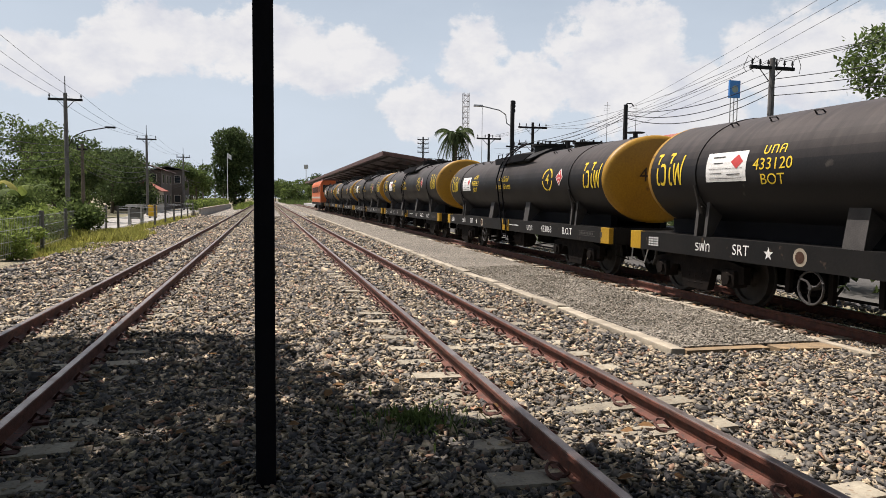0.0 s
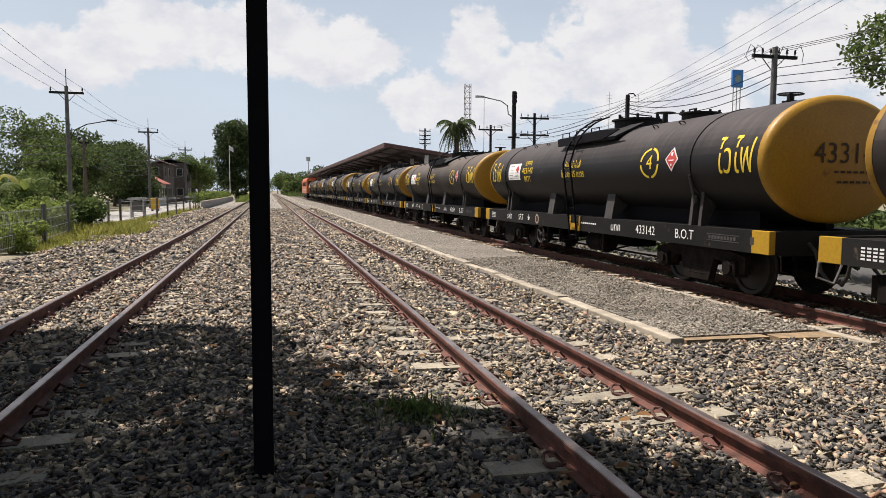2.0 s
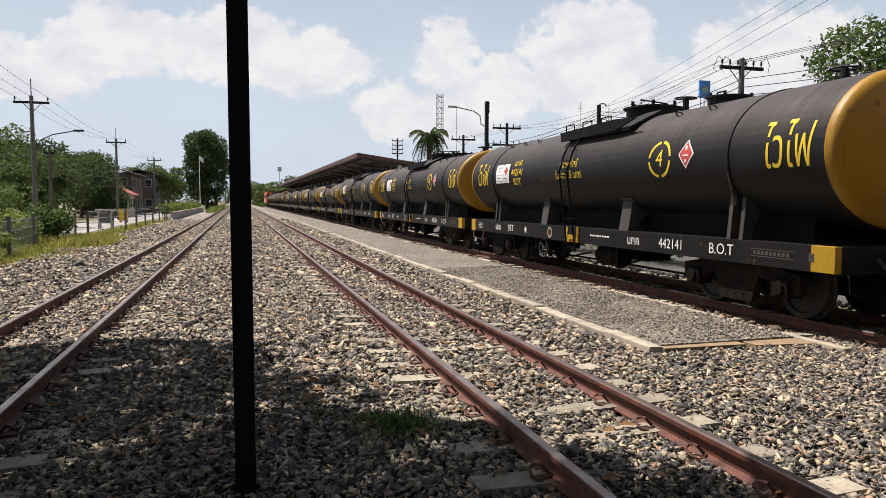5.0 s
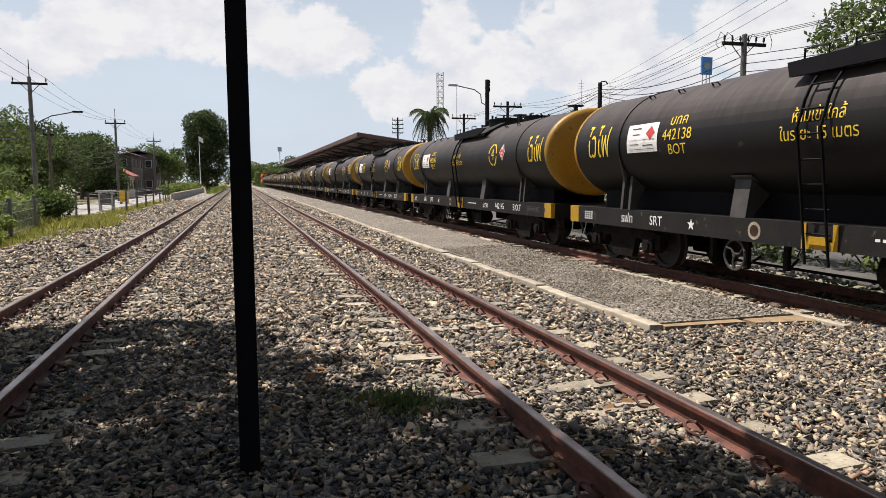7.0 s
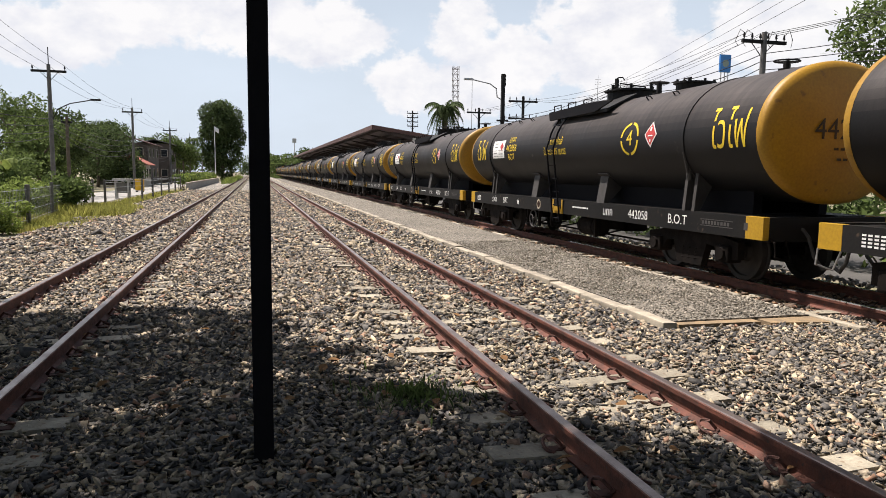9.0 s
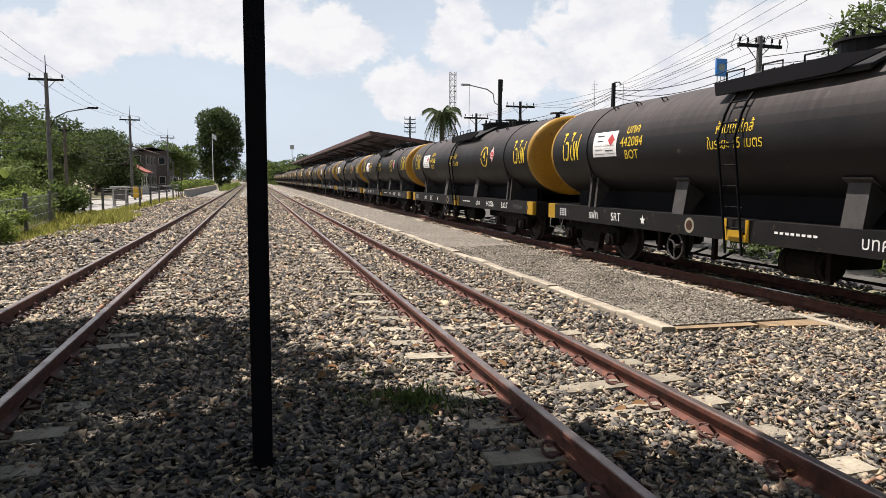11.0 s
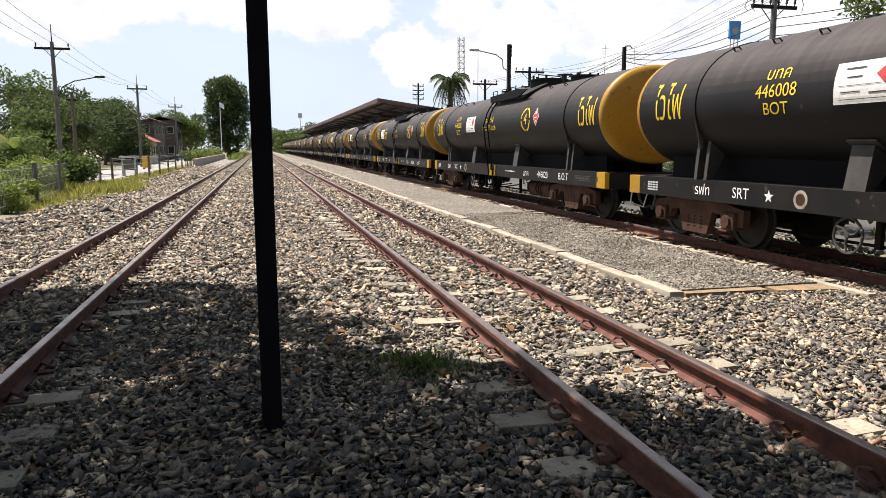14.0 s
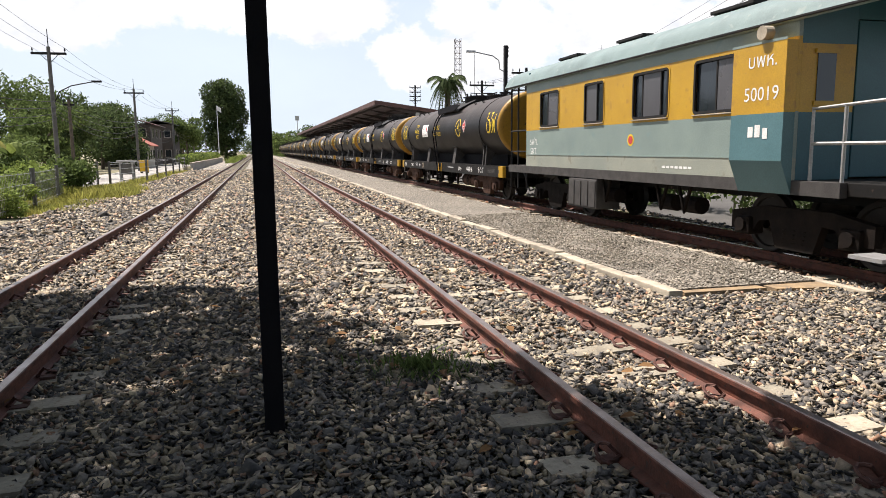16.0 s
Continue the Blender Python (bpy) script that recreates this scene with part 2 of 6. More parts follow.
M_ROAD = mat("pale_road", (0.33, 0.31, 0.28), (0.24, 0.23, 0.21), 0.5, 0.95, bump=0.2)
M_YARD = mat("yard_asphalt", (0.085, 0.08, 0.072), (0.05, 0.047, 0.043), 0.6, 0.95, bump=0.3)
M_POST = mat("black_painted_steel", (0.004, 0.004, 0.006), (0.008, 0.0075, 0.009), 8, 0.75, bump=0.1, gloss=0.12)
# tank tops are lightened for dust and, in the colour itself, for sunlight
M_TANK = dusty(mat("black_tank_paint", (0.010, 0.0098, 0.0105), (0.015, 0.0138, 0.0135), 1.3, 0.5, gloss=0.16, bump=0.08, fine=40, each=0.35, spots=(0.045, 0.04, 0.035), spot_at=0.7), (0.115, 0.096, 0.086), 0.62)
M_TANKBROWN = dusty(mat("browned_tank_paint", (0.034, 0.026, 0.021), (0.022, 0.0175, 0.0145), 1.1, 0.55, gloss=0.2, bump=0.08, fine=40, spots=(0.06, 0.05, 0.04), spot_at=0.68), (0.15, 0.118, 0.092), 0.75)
M_YEL = mat("yellow_end_paint", (0.42, 0.245, 0.012), (0.35, 0.195, 0.012), 1.6, 0.48, bump=0.08, fine=30, each=0.1, spots=(0.2, 0.11, 0.02), spot_at=0.7)
# the end yellow again, darkened and browned for the ends' shade; spots are dirt
M_YELSHADED = mat("shaded_end_paint", (0.33, 0.18, 0.010), (0.26, 0.135, 0.010), 1.3, 0.5, bump=0.08, fine=30, each=0.12, spots=(0.15, 0.075, 0.015), spot_at=0.67)
M_YELTXT = mat("yellow_lettering", (0.72, 0.52, 0.03), (0.62, 0.42, 0.02), 8, 0.6, bump=0)
M_WHITE = mat("white_lettering", (0.78, 0.77, 0.74), (0.6, 0.59, 0.56), 9, 0.7, bump=0)
M_DKTXT = mat("dark_lettering", (0.03, 0.02, 0.012), (0.05, 0.03, 0.015), 9, 0.7, bump=0)
M_SOLE = mat("underframe_paint", (0.010, 0.0098, 0.0098), (0.016, 0.0145, 0.013), 2, 0.6, gloss=0.16, bump=0.12, fine=30, each=0.3, spots=(0.07, 0.05, 0.036), spot_at=0.66)
M_BOGIE = mat("grimy_bogie", (0.013, 0.0092, 0.007), (0.006, 0.005, 0.0045), 6, 0.85, gloss=0.1, bump=0.4, fine=30, each=0.3)
M_RUSTB = mat("rust_brown_bogie", (0.075, 0.038, 0.025), (0.04, 0.023, 0.016), 5, 0.85, gloss=0.15, bump=0.4, fine=30, each=0.25)
M_SADDLE = mat("grey_saddle", (0.055, 0.05, 0.046), (0.032, 0.029, 0.027), 5, 0.7, bump=0.2)
M_WHEEL = mat("wheel_steel", (0.03, 0.024, 0.02), (0.016, 0.014, 0.012), 6, 0.7, 0.2, bump=0.2)
M_RED = mat("red_paint", (0.5, 0.05, 0.04), (0.42, 0.05, 0.05), 6, 0.5, bump=0)
M_HOSE = mat("black_rubber", (0.02, 0.02, 0.02), (0.04, 0.035, 0.03), 9, 0.7, bump=0.1)
M_VANY = mat("van_yellow", (0.46, 0.27, 0.022), (0.41, 0.235, 0.022), 2, 0.4, bump=0.04, spots=(0.36, 0.2, 0.03))
M_VANG = mat("van_grey_green", (0.21, 0.262, 0.235), (0.175, 0.222, 0.205), 1.5, 0.42, bump=0.04, spots=(0.17, 0.23, 0.22))
M_VANP = mat("van_skirt_grey", (0.285, 0.29, 0.235), (0.215, 0.235, 0.2), 1.2, 0.5, bump=0.05, spots=(0.2, 0.19, 0.15))
M_FILM = mat("grey_window_film", (0.085, 0.083, 0.088), (0.065, 0.063, 0.068), 1.5, 0.3, bump=0)
M_VANT = mat("van_teal", (0.03, 0.11, 0.135), (0.025, 0.085, 0.105), 1.5, 0.4, bump=0.04)
M_VANT2 = mat("van_bay_teal", (0.085, 0.17, 0.185), (0.07, 0.145, 0.16), 1.5, 0.4, bump=0.04)
M_VANR = mat("van_roof", (0.165, 0.22, 0.21), (0.115, 0.155, 0.15), 2, 0.5, bump=0.1, spots=(0.2, 0.24, 0.22))
M_STEEL = mat("galvanised_steel", (0.42, 0.42, 0.41), (0.32, 0.31, 0.3), 8, 0.45, 0.6, bump=0.05)
M_GLASS = glass("dark_glass")
M_LOCO = mat("locomotive_orange", (0.55, 0.13, 0.03), (0.45, 0.1, 0.03), 3, 0.45, bump=0.05)
M_MAROON = mat("dark_red_roof", (0.11, 0.052, 0.042), (0.07, 0.036, 0.03), 2, 0.6, bump=0.1)
M_ROOF = mat("canopy_sheet", (0.10, 0.055, 0.048), (0.06, 0.036, 0.032), 1.2, 0.6, bump=0.1)
M_PURLIN = mat("canopy_steel", (0.045, 0.03, 0.026), (0.03, 0.022, 0.02), 2, 0.7, bump=0.1)
M_WOODP = mat("concrete_pole", (0.15, 0.14, 0.13), (0.09, 0.085, 0.08), 3, 0.85, bump=0.2, each=0.15)
M_IRON = mat("dark_iron", (0.014, 0.0138, 0.0145), (0.022, 0.02, 0.018), 6, 0.65, 0.1, gloss=0.2, bump=0.1)
M_CABLE = mat("cable_black", (0.015, 0.015, 0.016), (0.03, 0.03, 0.03), 6, 0.7, bump=0)
M_LEAF = leaf_mat("leaf_dark", (0.084, 0.112, 0.04), (0.045, 0.068, 0.026))
M_LEAF2 = leaf_mat("leaf_mid", (0.125, 0.163, 0.048), (0.072, 0.105, 0.034))
M_LEAF3 = leaf_mat("leaf_bright", (0.215, 0.265, 0.066), (0.135, 0.18, 0.045))
M_GRASS = leaf_mat("dry_grass", (0.36, 0.33, 0.09), (0.24, 0.25, 0.06))
M_DRY = leaf_mat("fallen_leaf", (0.34, 0.2, 0.09), (0.25, 0.13, 0.06))
M_BARK = mat("bark", (0.12, 0.095, 0.07), (0.08, 0.065, 0.05), 4, 0.95, bump=0.6, fine=25, depth=0.03)
M_WALLW = mat("pale_wall", (0.5, 0.46, 0.4), (0.4, 0.37, 0.33), 0.8, 0.9, bump=0.1)
M_WALLD = mat("dark_timber_wall", (0.10, 0.08, 0.07), (0.065, 0.055, 0.05), 1.5, 0.85, bump=0.2)
M_TILE = mat("red_roof_tile", (0.32, 0.10, 0.06), (0.22, 0.07, 0.05), 1.5, 0.8, bump=0.2)
M_BLUE = mat("blue_sign_paint", (0.03, 0.18, 0.5), (0.03, 0.15, 0.42), 3, 0.5, bump=0)
M_YBOX = mat("yellow_box_paint", (0.7, 0.42, 0.02), (0.6, 0.36, 0.02), 3, 0.6, bump=0)

# ---- mesh helpers ----


def box(bm, x0, x1, y0, y1, z0, z1, bevel=0.0):
    made = bmesh.ops.create_cube(bm, size=1.0, matrix=Matrix.Translation(((x0 + x1) / 2, (y0 + y1) / 2, (z0 + z1) / 2)) @ Matrix.Diagonal((x1 - x0, y1 - y0, z1 - z0, 1)))
    if bevel:
        edges = list({e for v in made["verts"] for e in v.link_edges})
        bmesh.ops.bevel(bm, geom=edges, offset=bevel, segments=2, affect="EDGES", profile=0.6)
    return bm


def cyl(bm, a, b, r, seg=10, r2=None):
    a, b = Vector(a), Vector(b)
    d = b - a
    m = Matrix.Translation((a + b) / 2) @ d.to_track_quat("Z", "Y").to_matrix().to_4x4()
    bmesh.ops.create_cone(bm, cap_ends=True, segments=seg, radius1=r, radius2=r if r2 is None else r2, depth=d.length, matrix=m)
    return bm


def tube(bm, pts, r, seg=6):
    """A pipe along points."""
    pts = [Vector(p) for p in pts]
    rings = []
    for i, p in enumerate(pts):
        d = (pts[min(i + 1, len(pts) - 1)] - pts[max(i - 1, 0)]).normalized()
        side = d.cross(Vector((0.13, 0.29, 0.95))).normalized()
        up = side.cross(d)
        rings.append([bm.verts.new(p + r * (math.cos(a) * side + math.sin(a) * up)) for a in (2 * math.pi * k / seg for k in range(seg))])
    for q, s in zip(rings, rings[1:]):
        for k in range(seg):
            bm.faces.new((q[k], q[(k + 1) % seg], s[(k + 1) % seg], s[k]))
    for q in (rings[0], rings[-1]):
        bm.faces.new(q)
    return bm


def prism(bm, outline, axis, a, b):
    """Extrude a 2D outline along an axis from a to b. For axis y the outline is (x, z); for x it is (y, z); for z it is (x, y)."""
    put = {"y": lambda u, v, w: (u, w, v), "x": lambda u, v, w: (w, u, v), "z": lambda u, v, w: (u, v, w)}[axis]
    ends = [[bm.verts.new(put(u, v, w)) for u, v in outline] for w in (a, b)]
    n = len(outline)
    for k in range(n):
        bm.faces.new((ends[0][k], ends[0][(k + 1) % n], ends[1][(k + 1) % n], ends[1][k]))
    bm.faces.new(ends[0])
    bm.faces.new(ends[1])
    return bm


def revolve(bm, profile, seg=40, cz=0.0):
    """Turn (radius, y) round the y axis at height cz."""
    rings = []
    for r, y in profile:
        if r < 1e-4:
            rings.append([bm.verts.new((0, y, cz))])
        else:
            rings.append([bm.verts.new((r * math.cos(2 * math.pi * k / seg), y, cz + r * math.sin(2 * math.pi * k / seg))) for k in range(seg)])
    for q, s in zip(rings, rings[1:]):
        for k in range(seg):
            j = (k + 1) % seg
            if len(q) == 1:
                bm.faces.new((q[0], s[k], s[j]))
            elif len(s) == 1:
                bm.faces.new((q[k], q[j], s[0]))
            else:
                bm.faces.new((q[k], q[j], s[j], s[k]))
    return bm


def done(bm, name, material, smooth=False):
    bmesh.ops.recalc_face_normals(bm, faces=bm.faces)
    me = bpy.data.meshes.new(name)
    bm.to_mesh(me)
    bm.free()
    me.materials.append(material)
    if smooth:
        me.polygons.foreach_set("use_smooth", [True] * len(me.polygons))
        me.set_sharp_from_angle(angle=radians(35))
    return me


def part(name, bm, material, parent, label="", smooth=False):
    ob = new(name, done(bm, name, material, smooth))
    ob.parent = parent
    if name in ("diamond_mark", "placard_text", "sill_data", "stencil_block", "end_data", "faded_mark", "class_ring", "warning_lettering"):
        tagged(ob, kind="stuff")
    return tagged(ob, label=label)


def thing(name, label, category, x=0, y=0, z=0, group="", kind=""):
    ob = new(name)
    ob.matrix_basis = pose(x, y, z)
    return tagged(ob, label, category, group, kind)


def solid(name, bm, material, label, category, group="", kind="", smooth=False):
    return tagged(new(name, done(bm, name, material, smooth)), label, category, group, kind)


def fast_mesh(name, verts, faces, material):
    """A mesh from arrays; all faces have the same number of corners."""
    me = bpy.data.meshes.new(name)
    f, k = faces.shape
    me.vertices.add(len(verts))
    me.vertices.foreach_set("co", np.ascontiguousarray(verts, dtype=np.float32).ravel())
    me.loops.add(f * k)
    me.loops.foreach_set("vertex_index", np.ascontiguousarray(faces, dtype=np.int32).ravel())
    me.polygons.add(f)
    me.polygons.foreach_set("loop_start", np.arange(0, f * k, k, dtype=np.int32))
    me.polygons.foreach_set("loop_total", np.full(f, k, dtype=np.int32))
    me.update(calc_edges=True)
    me.materials.append(material)
    return me


def N():
    return bmesh.new()


def letters(body, height, bend=None, squeeze=1.0):
    """Lettering as a bmesh in the plane: u along, v up, centred. bend: radius of the cylinder that it lies on."""
    cu = bpy.data.curves.new("lettering", "FONT")
    cu.body, cu.size, cu.align_x, cu.align_y, cu.resolution_u = body, height * 1.4, "CENTER", "CENTER", 3
    ob = new("lettering", cu)
    me = bpy.data.meshes.new_from_object(ob.evaluated_get(bpy.context.evaluated_depsgraph_get()))
    bpy.data.objects.remove(ob)
    bpy.data.curves.remove(cu)
    bm = bmesh.new()
    bm.from_mesh(me)
    bpy.data.meshes.remove(me)
    for v in bm.verts:
        v.co.x *= squeeze
    if bend:
        lo, hi = min(v.co.y for v in bm.verts), max(v.co.y for v in bm.verts)
        cut = lo + 0.07
        while cut < hi:
            bmesh.ops.bisect_plane(bm, geom=bm.verts[:] + bm.edges[:] + bm.faces[:], plane_co=(0, cut, 0), plane_no=(0, 1, 0))
            cut += 0.07
    return bm


def on_tank(bm, y, z, R, cz, off=0.004):
    """Lay a flat bmesh on the near side of a lying cylinder: u runs towards -y, v up."""
    a0 = math.asin((z - cz) / R)
    for v in bm.verts:
        a = a0 + v.co.y / R
        v.co = Vector((-(R + off) * math.cos(a), y - v.co.x, cz + (R + off) * math.sin(a)))
    return bm


def on_side(bm, x, y, z):
    """Lay a flat bmesh on a wall that faces -x."""
    for v in bm.verts:
        v.co = Vector((x, y - v.co.x, z + v.co.y))
    return bm


def on_rear(bm, x, y, z):
    """Lay a flat bmesh on a wall that faces -y."""
    for v in bm.verts:
        v.co = Vector((x + v.co.x, y, z + v.co.y))
    return bm


def quad_grid(w, h, nu=1, nv=6):
    bm = bmesh.new()
    g = [[bm.verts.new(((i / nu - 0.5) * w, (j / nv - 0.5) * h, 0)) for i in range(nu + 1)] for j in range(nv + 1)]
    for j in range(nv):
        for i in range(nu):
            bm.faces.new((g[j][i], g[j][i + 1], g[j + 1][i + 1], g[j + 1][i]))
    return bm


def ring_flat(r0, r1, gaps=4, seg=32, gap=0.12):
    """A stencilled ring, broken at some places."""
    bm = bmesh.new()
    for g in range(gaps):
        a0, a1 = 2 * math.pi * g / gaps + gap, 2 * math.pi * (g + 1) / gaps - gap
        n = seg // gaps
        pts = [[bm.verts.new((r * math.cos(a0 + (a1 - a0) * k / n), r * math.sin(a0 + (a1 - a0) * k / n), 0)) for r in (r0, r1)] for k in range(n + 1)]
        for p, q in zip(pts, pts[1:]):
            bm.faces.new((p[0], p[1], q[1], q[0]))
    return bm


def bars(rows):
    """Unreadable stencilled lines as plain bars: (u, v, width, height)."""
    bm = bmesh.new()
    for u, v, w, h in rows:
        bm.faces.new([bm.verts.new((u + a * w / 2, v + b * h / 2, 0)) for a, b in ((-1, -1), (1, -1), (1, 1), (-1, 1))])
    return bm

# ---- ground, ballast and tracks ----
TX = 7.27  # centre of the train's track
MID, LEFT = 2.25, -2.18  # centres of the two near tracks
G2 = 0.5325  # half the distance between rail heads
PITCH = 0.589  # from sleeper to sleeper
KERB_X, PLAT_X = 4.12, 6.12
PLAT_Y = 5.85

bm = N()
bmesh.ops.create_grid(bm, x_segments=40, y_segments=40, size=2500)
for v in bm.verts:
    v.co.z = -0.13
solid("ground", bm, M_SOIL, "dry earth and sparse grass beside the railway", "ground", kind="structure")


def bed(name, x0, x1, y0, y1, nx, ny, wave, material, depth):
    b = N()
    g = [[b.verts.new((x0 + (x1 - x0) * i / nx, y0 + (y1 - y0) * j / ny, 0)) for i in range(nx + 1)] for j in range(ny + 1)]
    for j in range(ny):
        for i in range(nx):
            b.faces.new((g[j][i], g[j][i + 1], g[j + 1][i + 1], g[j + 1][i]))
    for v in b.verts:
        e = min((v.co.x - x0) / 1.2, (x1 - v.co.x) / 1.2, 1)
        v.co.z = depth + wave * noise.noise(Vector((v.co.x * 1.3, v.co.y * 1.3, 0))) - 0.11 * (1 - max(e, 0))
    return solid(name, b, material, "grey crushed-stone railway ballast", "ballast", kind="structure")


bed("ballast_bed", -5.8, 9.2, 15, 420, 40, 460, 0.012, M_BED, -0.012)
# near bed carries the painted gap shade under the loose stones
bed("ballast_bed", -5.8, 9.2, -8, 15, 40, 60, 0.012, M_GAPSHADE, -0.03)

RAIL = [(-0.0625, 0.0), (0.0625, 0.0), (0.0625, 0.012), (0.012, 0.03), (0.009, 0.1), (0.034, 0.112), (0.034, 0.14), (0.024, 0.148),
        (-0.024, 0.148), (-0.034, 0.14), (-0.034, 0.112), (-0.009, 0.1), (-0.012, 0.03), (-0.0625, 0.012)]


def clip_mesh():
    """A spring clip: a coil of round bar with a tail under the rail's foot."""
    b = N()
    pts = [(0.05 * math.cos(a) * 0.7, 0.055 * math.sin(a), 0.045 + 0.04 * math.cos(a * 0.5)) for a in np.linspace(0.2, 5.9, 11)]
    pts = [(0.07, 0.0, 0.022)] + [(p[0] - 0.02, p[1], p[2]) for p in pts] + [(0.075, -0.01, 0.03)]
    tube(b, pts, 0.0105, 5)
    box(b, -0.05, 0.05, -0.035, 0.035, 0.0, 0.02)
    return done(b, "rail_clip", M_CLIP)


def sleeper_mesh():
    b = N()
    prism(b, [(-0.115, -0.16), (0.115, -0.16), (0.10, 0.012), (-0.10, 0.012)], "x", -1.0, 1.0)
    bmesh.ops.bisect_plane(b, geom=b.verts[:] + b.edges[:] + b.faces[:], plane_co=(0, 0, 0), plane_no=(1, 0, 0))
    for v in b.verts:
        if abs(v.co.x) < 0.01 and v.co.z > 0:
            v.co.z -= 0.02
    return done(b, "sleeper", M_SLEEPER)


CLIP, SLEEPER = clip_mesh(), sleeper_mesh()


def track(name, label, cx, y0, y1, top, near_sleepers, clips_to, phase):
    t = thing(name, label, "railway track", cx, 0, 0, "railway tracks", "structure")
    for s in (-1, 1):
        b = N()
        prism(b, [(u + s * G2, v) for u, v in RAIL], "y", y0, y1)
        part("rail", b, M_RAIL, t, "rust-brown steel rail")
        b = N()
        prism(b, [(s * G2 - 0.029, 0.1455), (s * G2 + 0.029, 0.1455), (s * G2 + 0.024, 0.151), (s * G2 - 0.024, 0.151)], "y", y0, y1)
        part("running_surface", b, top, t, "worn running surface of the rail")
    n = 0
    rest = []
    y = phase
    rnd = random.Random(name)
    while y < y1:
        if n < near_sleepers:
            o = new("sleeper", SLEEPER)
            o.parent = t
            o.matrix_basis = pose(rnd.uniform(-0.03, 0.03), y, 0.012 + rnd.uniform(-0.014, 0.008), 0, rnd.uniform(-0.5, 0.5), rnd.uniform(-1, 1))
            if y < clips_to:
                for s in (-1, 1):
                    for side in (-1, 1):
                        c = new("rail_clip", CLIP)
                        c.parent = t
                        c.matrix_basis = pose(s * G2 + side * 0.105, y + rnd.uniform(-0.02, 0.02), 0.004, 0, 0, (0 if side < 0 else 180) + rnd.uniform(-8, 8))
        else:
            rest.append(y)
        n += 1
        y += PITCH
    b = N()
    for y in rest[:420]:
        prism(b, [(y - 0.1, -0.1), (y + 0.1, -0.1), (y + 0.1, 0.01), (y - 0.1, 0.01)], "x", -1, 1)
    tagged(part("sleepers_beyond", b, M_SLEEPER, t, "row of weathered sleepers half buried in ballast"), kind="stuff")
    return t


track("track_middle", "rusty metre-gauge track on half-buried sleepers", MID, -6, 420, M_RAILTOP, 110, 19, 2.47 - 4 * PITCH)
track("track_side", "rusty metre-gauge siding on half-buried sleepers", LEFT, -6, 420, M_RAILTOP, 110, 25, 1.2)
track("track_main", "running line with polished rail heads under the train", TX, -40, 460, M_RAILSHINY, 60, 0, 0.3)

# ---- low platform between the tracks ----
plat = thing("platform", "low gravel-topped platform with a pale concrete edge", "platform", kind="structure")
b = N()
g = [[b.verts.new((KERB_X + 0.2 + (PLAT_X - KERB_X - 0.2) * i / 6, PLAT_Y + 0.12 + (230 - PLAT_Y) * j / 260, 0.05 + 0.012 * noise.noise(Vector((i * 0.7, j * 0.8, 3))))) for i in range(7)] for j in range(261)]
for j in range(260):
    for i in range(6):
        b.faces.new((g[j][i], g[j][i + 1], g[j + 1][i + 1], g[j + 1][i]))
for row in (g[0], g[-1], [r[0] for r in g], [r[-1] for r in g]):
    low = [b.verts.new((v.co.x, v.co.y, -0.1)) for v in row]
    for k in range(len(row) - 1):
        b.faces.new((row[k], row[k + 1], low[k + 1], low[k]))
part("platform_surface", b, M_ASPH, plat, "worn grey gravel and asphalt surface")
b = N()
box(b, -0.085, 0.085, -0.485, 0.485, -0.1, 0.066, 0.014)
KERB = done(b, "kerb_stone", M_KERB)
b = N()
box(b, -0.06, 0.06, -0.485, 0.485, -0.1, 0.064, 0.012)
KERB2 = done(b, "kerb_stone", M_KERB)
rnd = random.Random(5)
for k in range(120):
    o = new("kerb_stone", KERB)
    o.parent = plat
    o.matrix_basis = pose(KERB_X + 0.09 + rnd.uniform(-0.012, 0.012), PLAT_Y + 0.49 + k, rnd.uniform(-0.02, 0.004), rnd.uniform(-0.8, 0.8), rnd.uniform(-2, 2), rnd.uniform(-1.0, 1.0))
    if k < 60 and rnd.random() < (0.55 if k > 3 else 1):
        o = new("kerb_stone", KERB2)
        o.parent = plat
        o.matrix_basis = pose(PLAT_X + 0.06 + rnd.uniform(-0.02, 0.02), PLAT_Y - 0.1 + k, rnd.uniform(-0.03, 0.0), 0, rnd.uniform(-2, 2), rnd.uniform(-1, 1))
b = N()
box(b, KERB_X, KERB_X + 0.2, PLAT_Y + 120, 230, -0.1, 0.065)
part("kerb_beyond", b, M_KERB, plat)
b = N()
prism(b, [(KERB_X + 0.2, PLAT_Y), (KERB_X + 1.2, PLAT_Y - 0.04), (KERB_X + 1.2, PLAT_Y + 0.16), (KERB_X + 0.2, PLAT_Y + 0.14)], "z", -0.1, 0.034)
part("end_lip", b, M_LIP, plat, "ochre stained concrete end lip")
b = N()
prism(b, [(KERB_X + 1.28, PLAT_Y - 0.1), (PLAT_X + 0.1, PLAT_Y - 0.22), (PLAT_X + 0.1, PLAT_Y + 0.1), (KERB_X + 1.28, PLAT_Y + 0.16)], "z", -0.1, 0.03)
part("end_lip", b, M_LIP, plat, "cracked ochre concrete end lip")

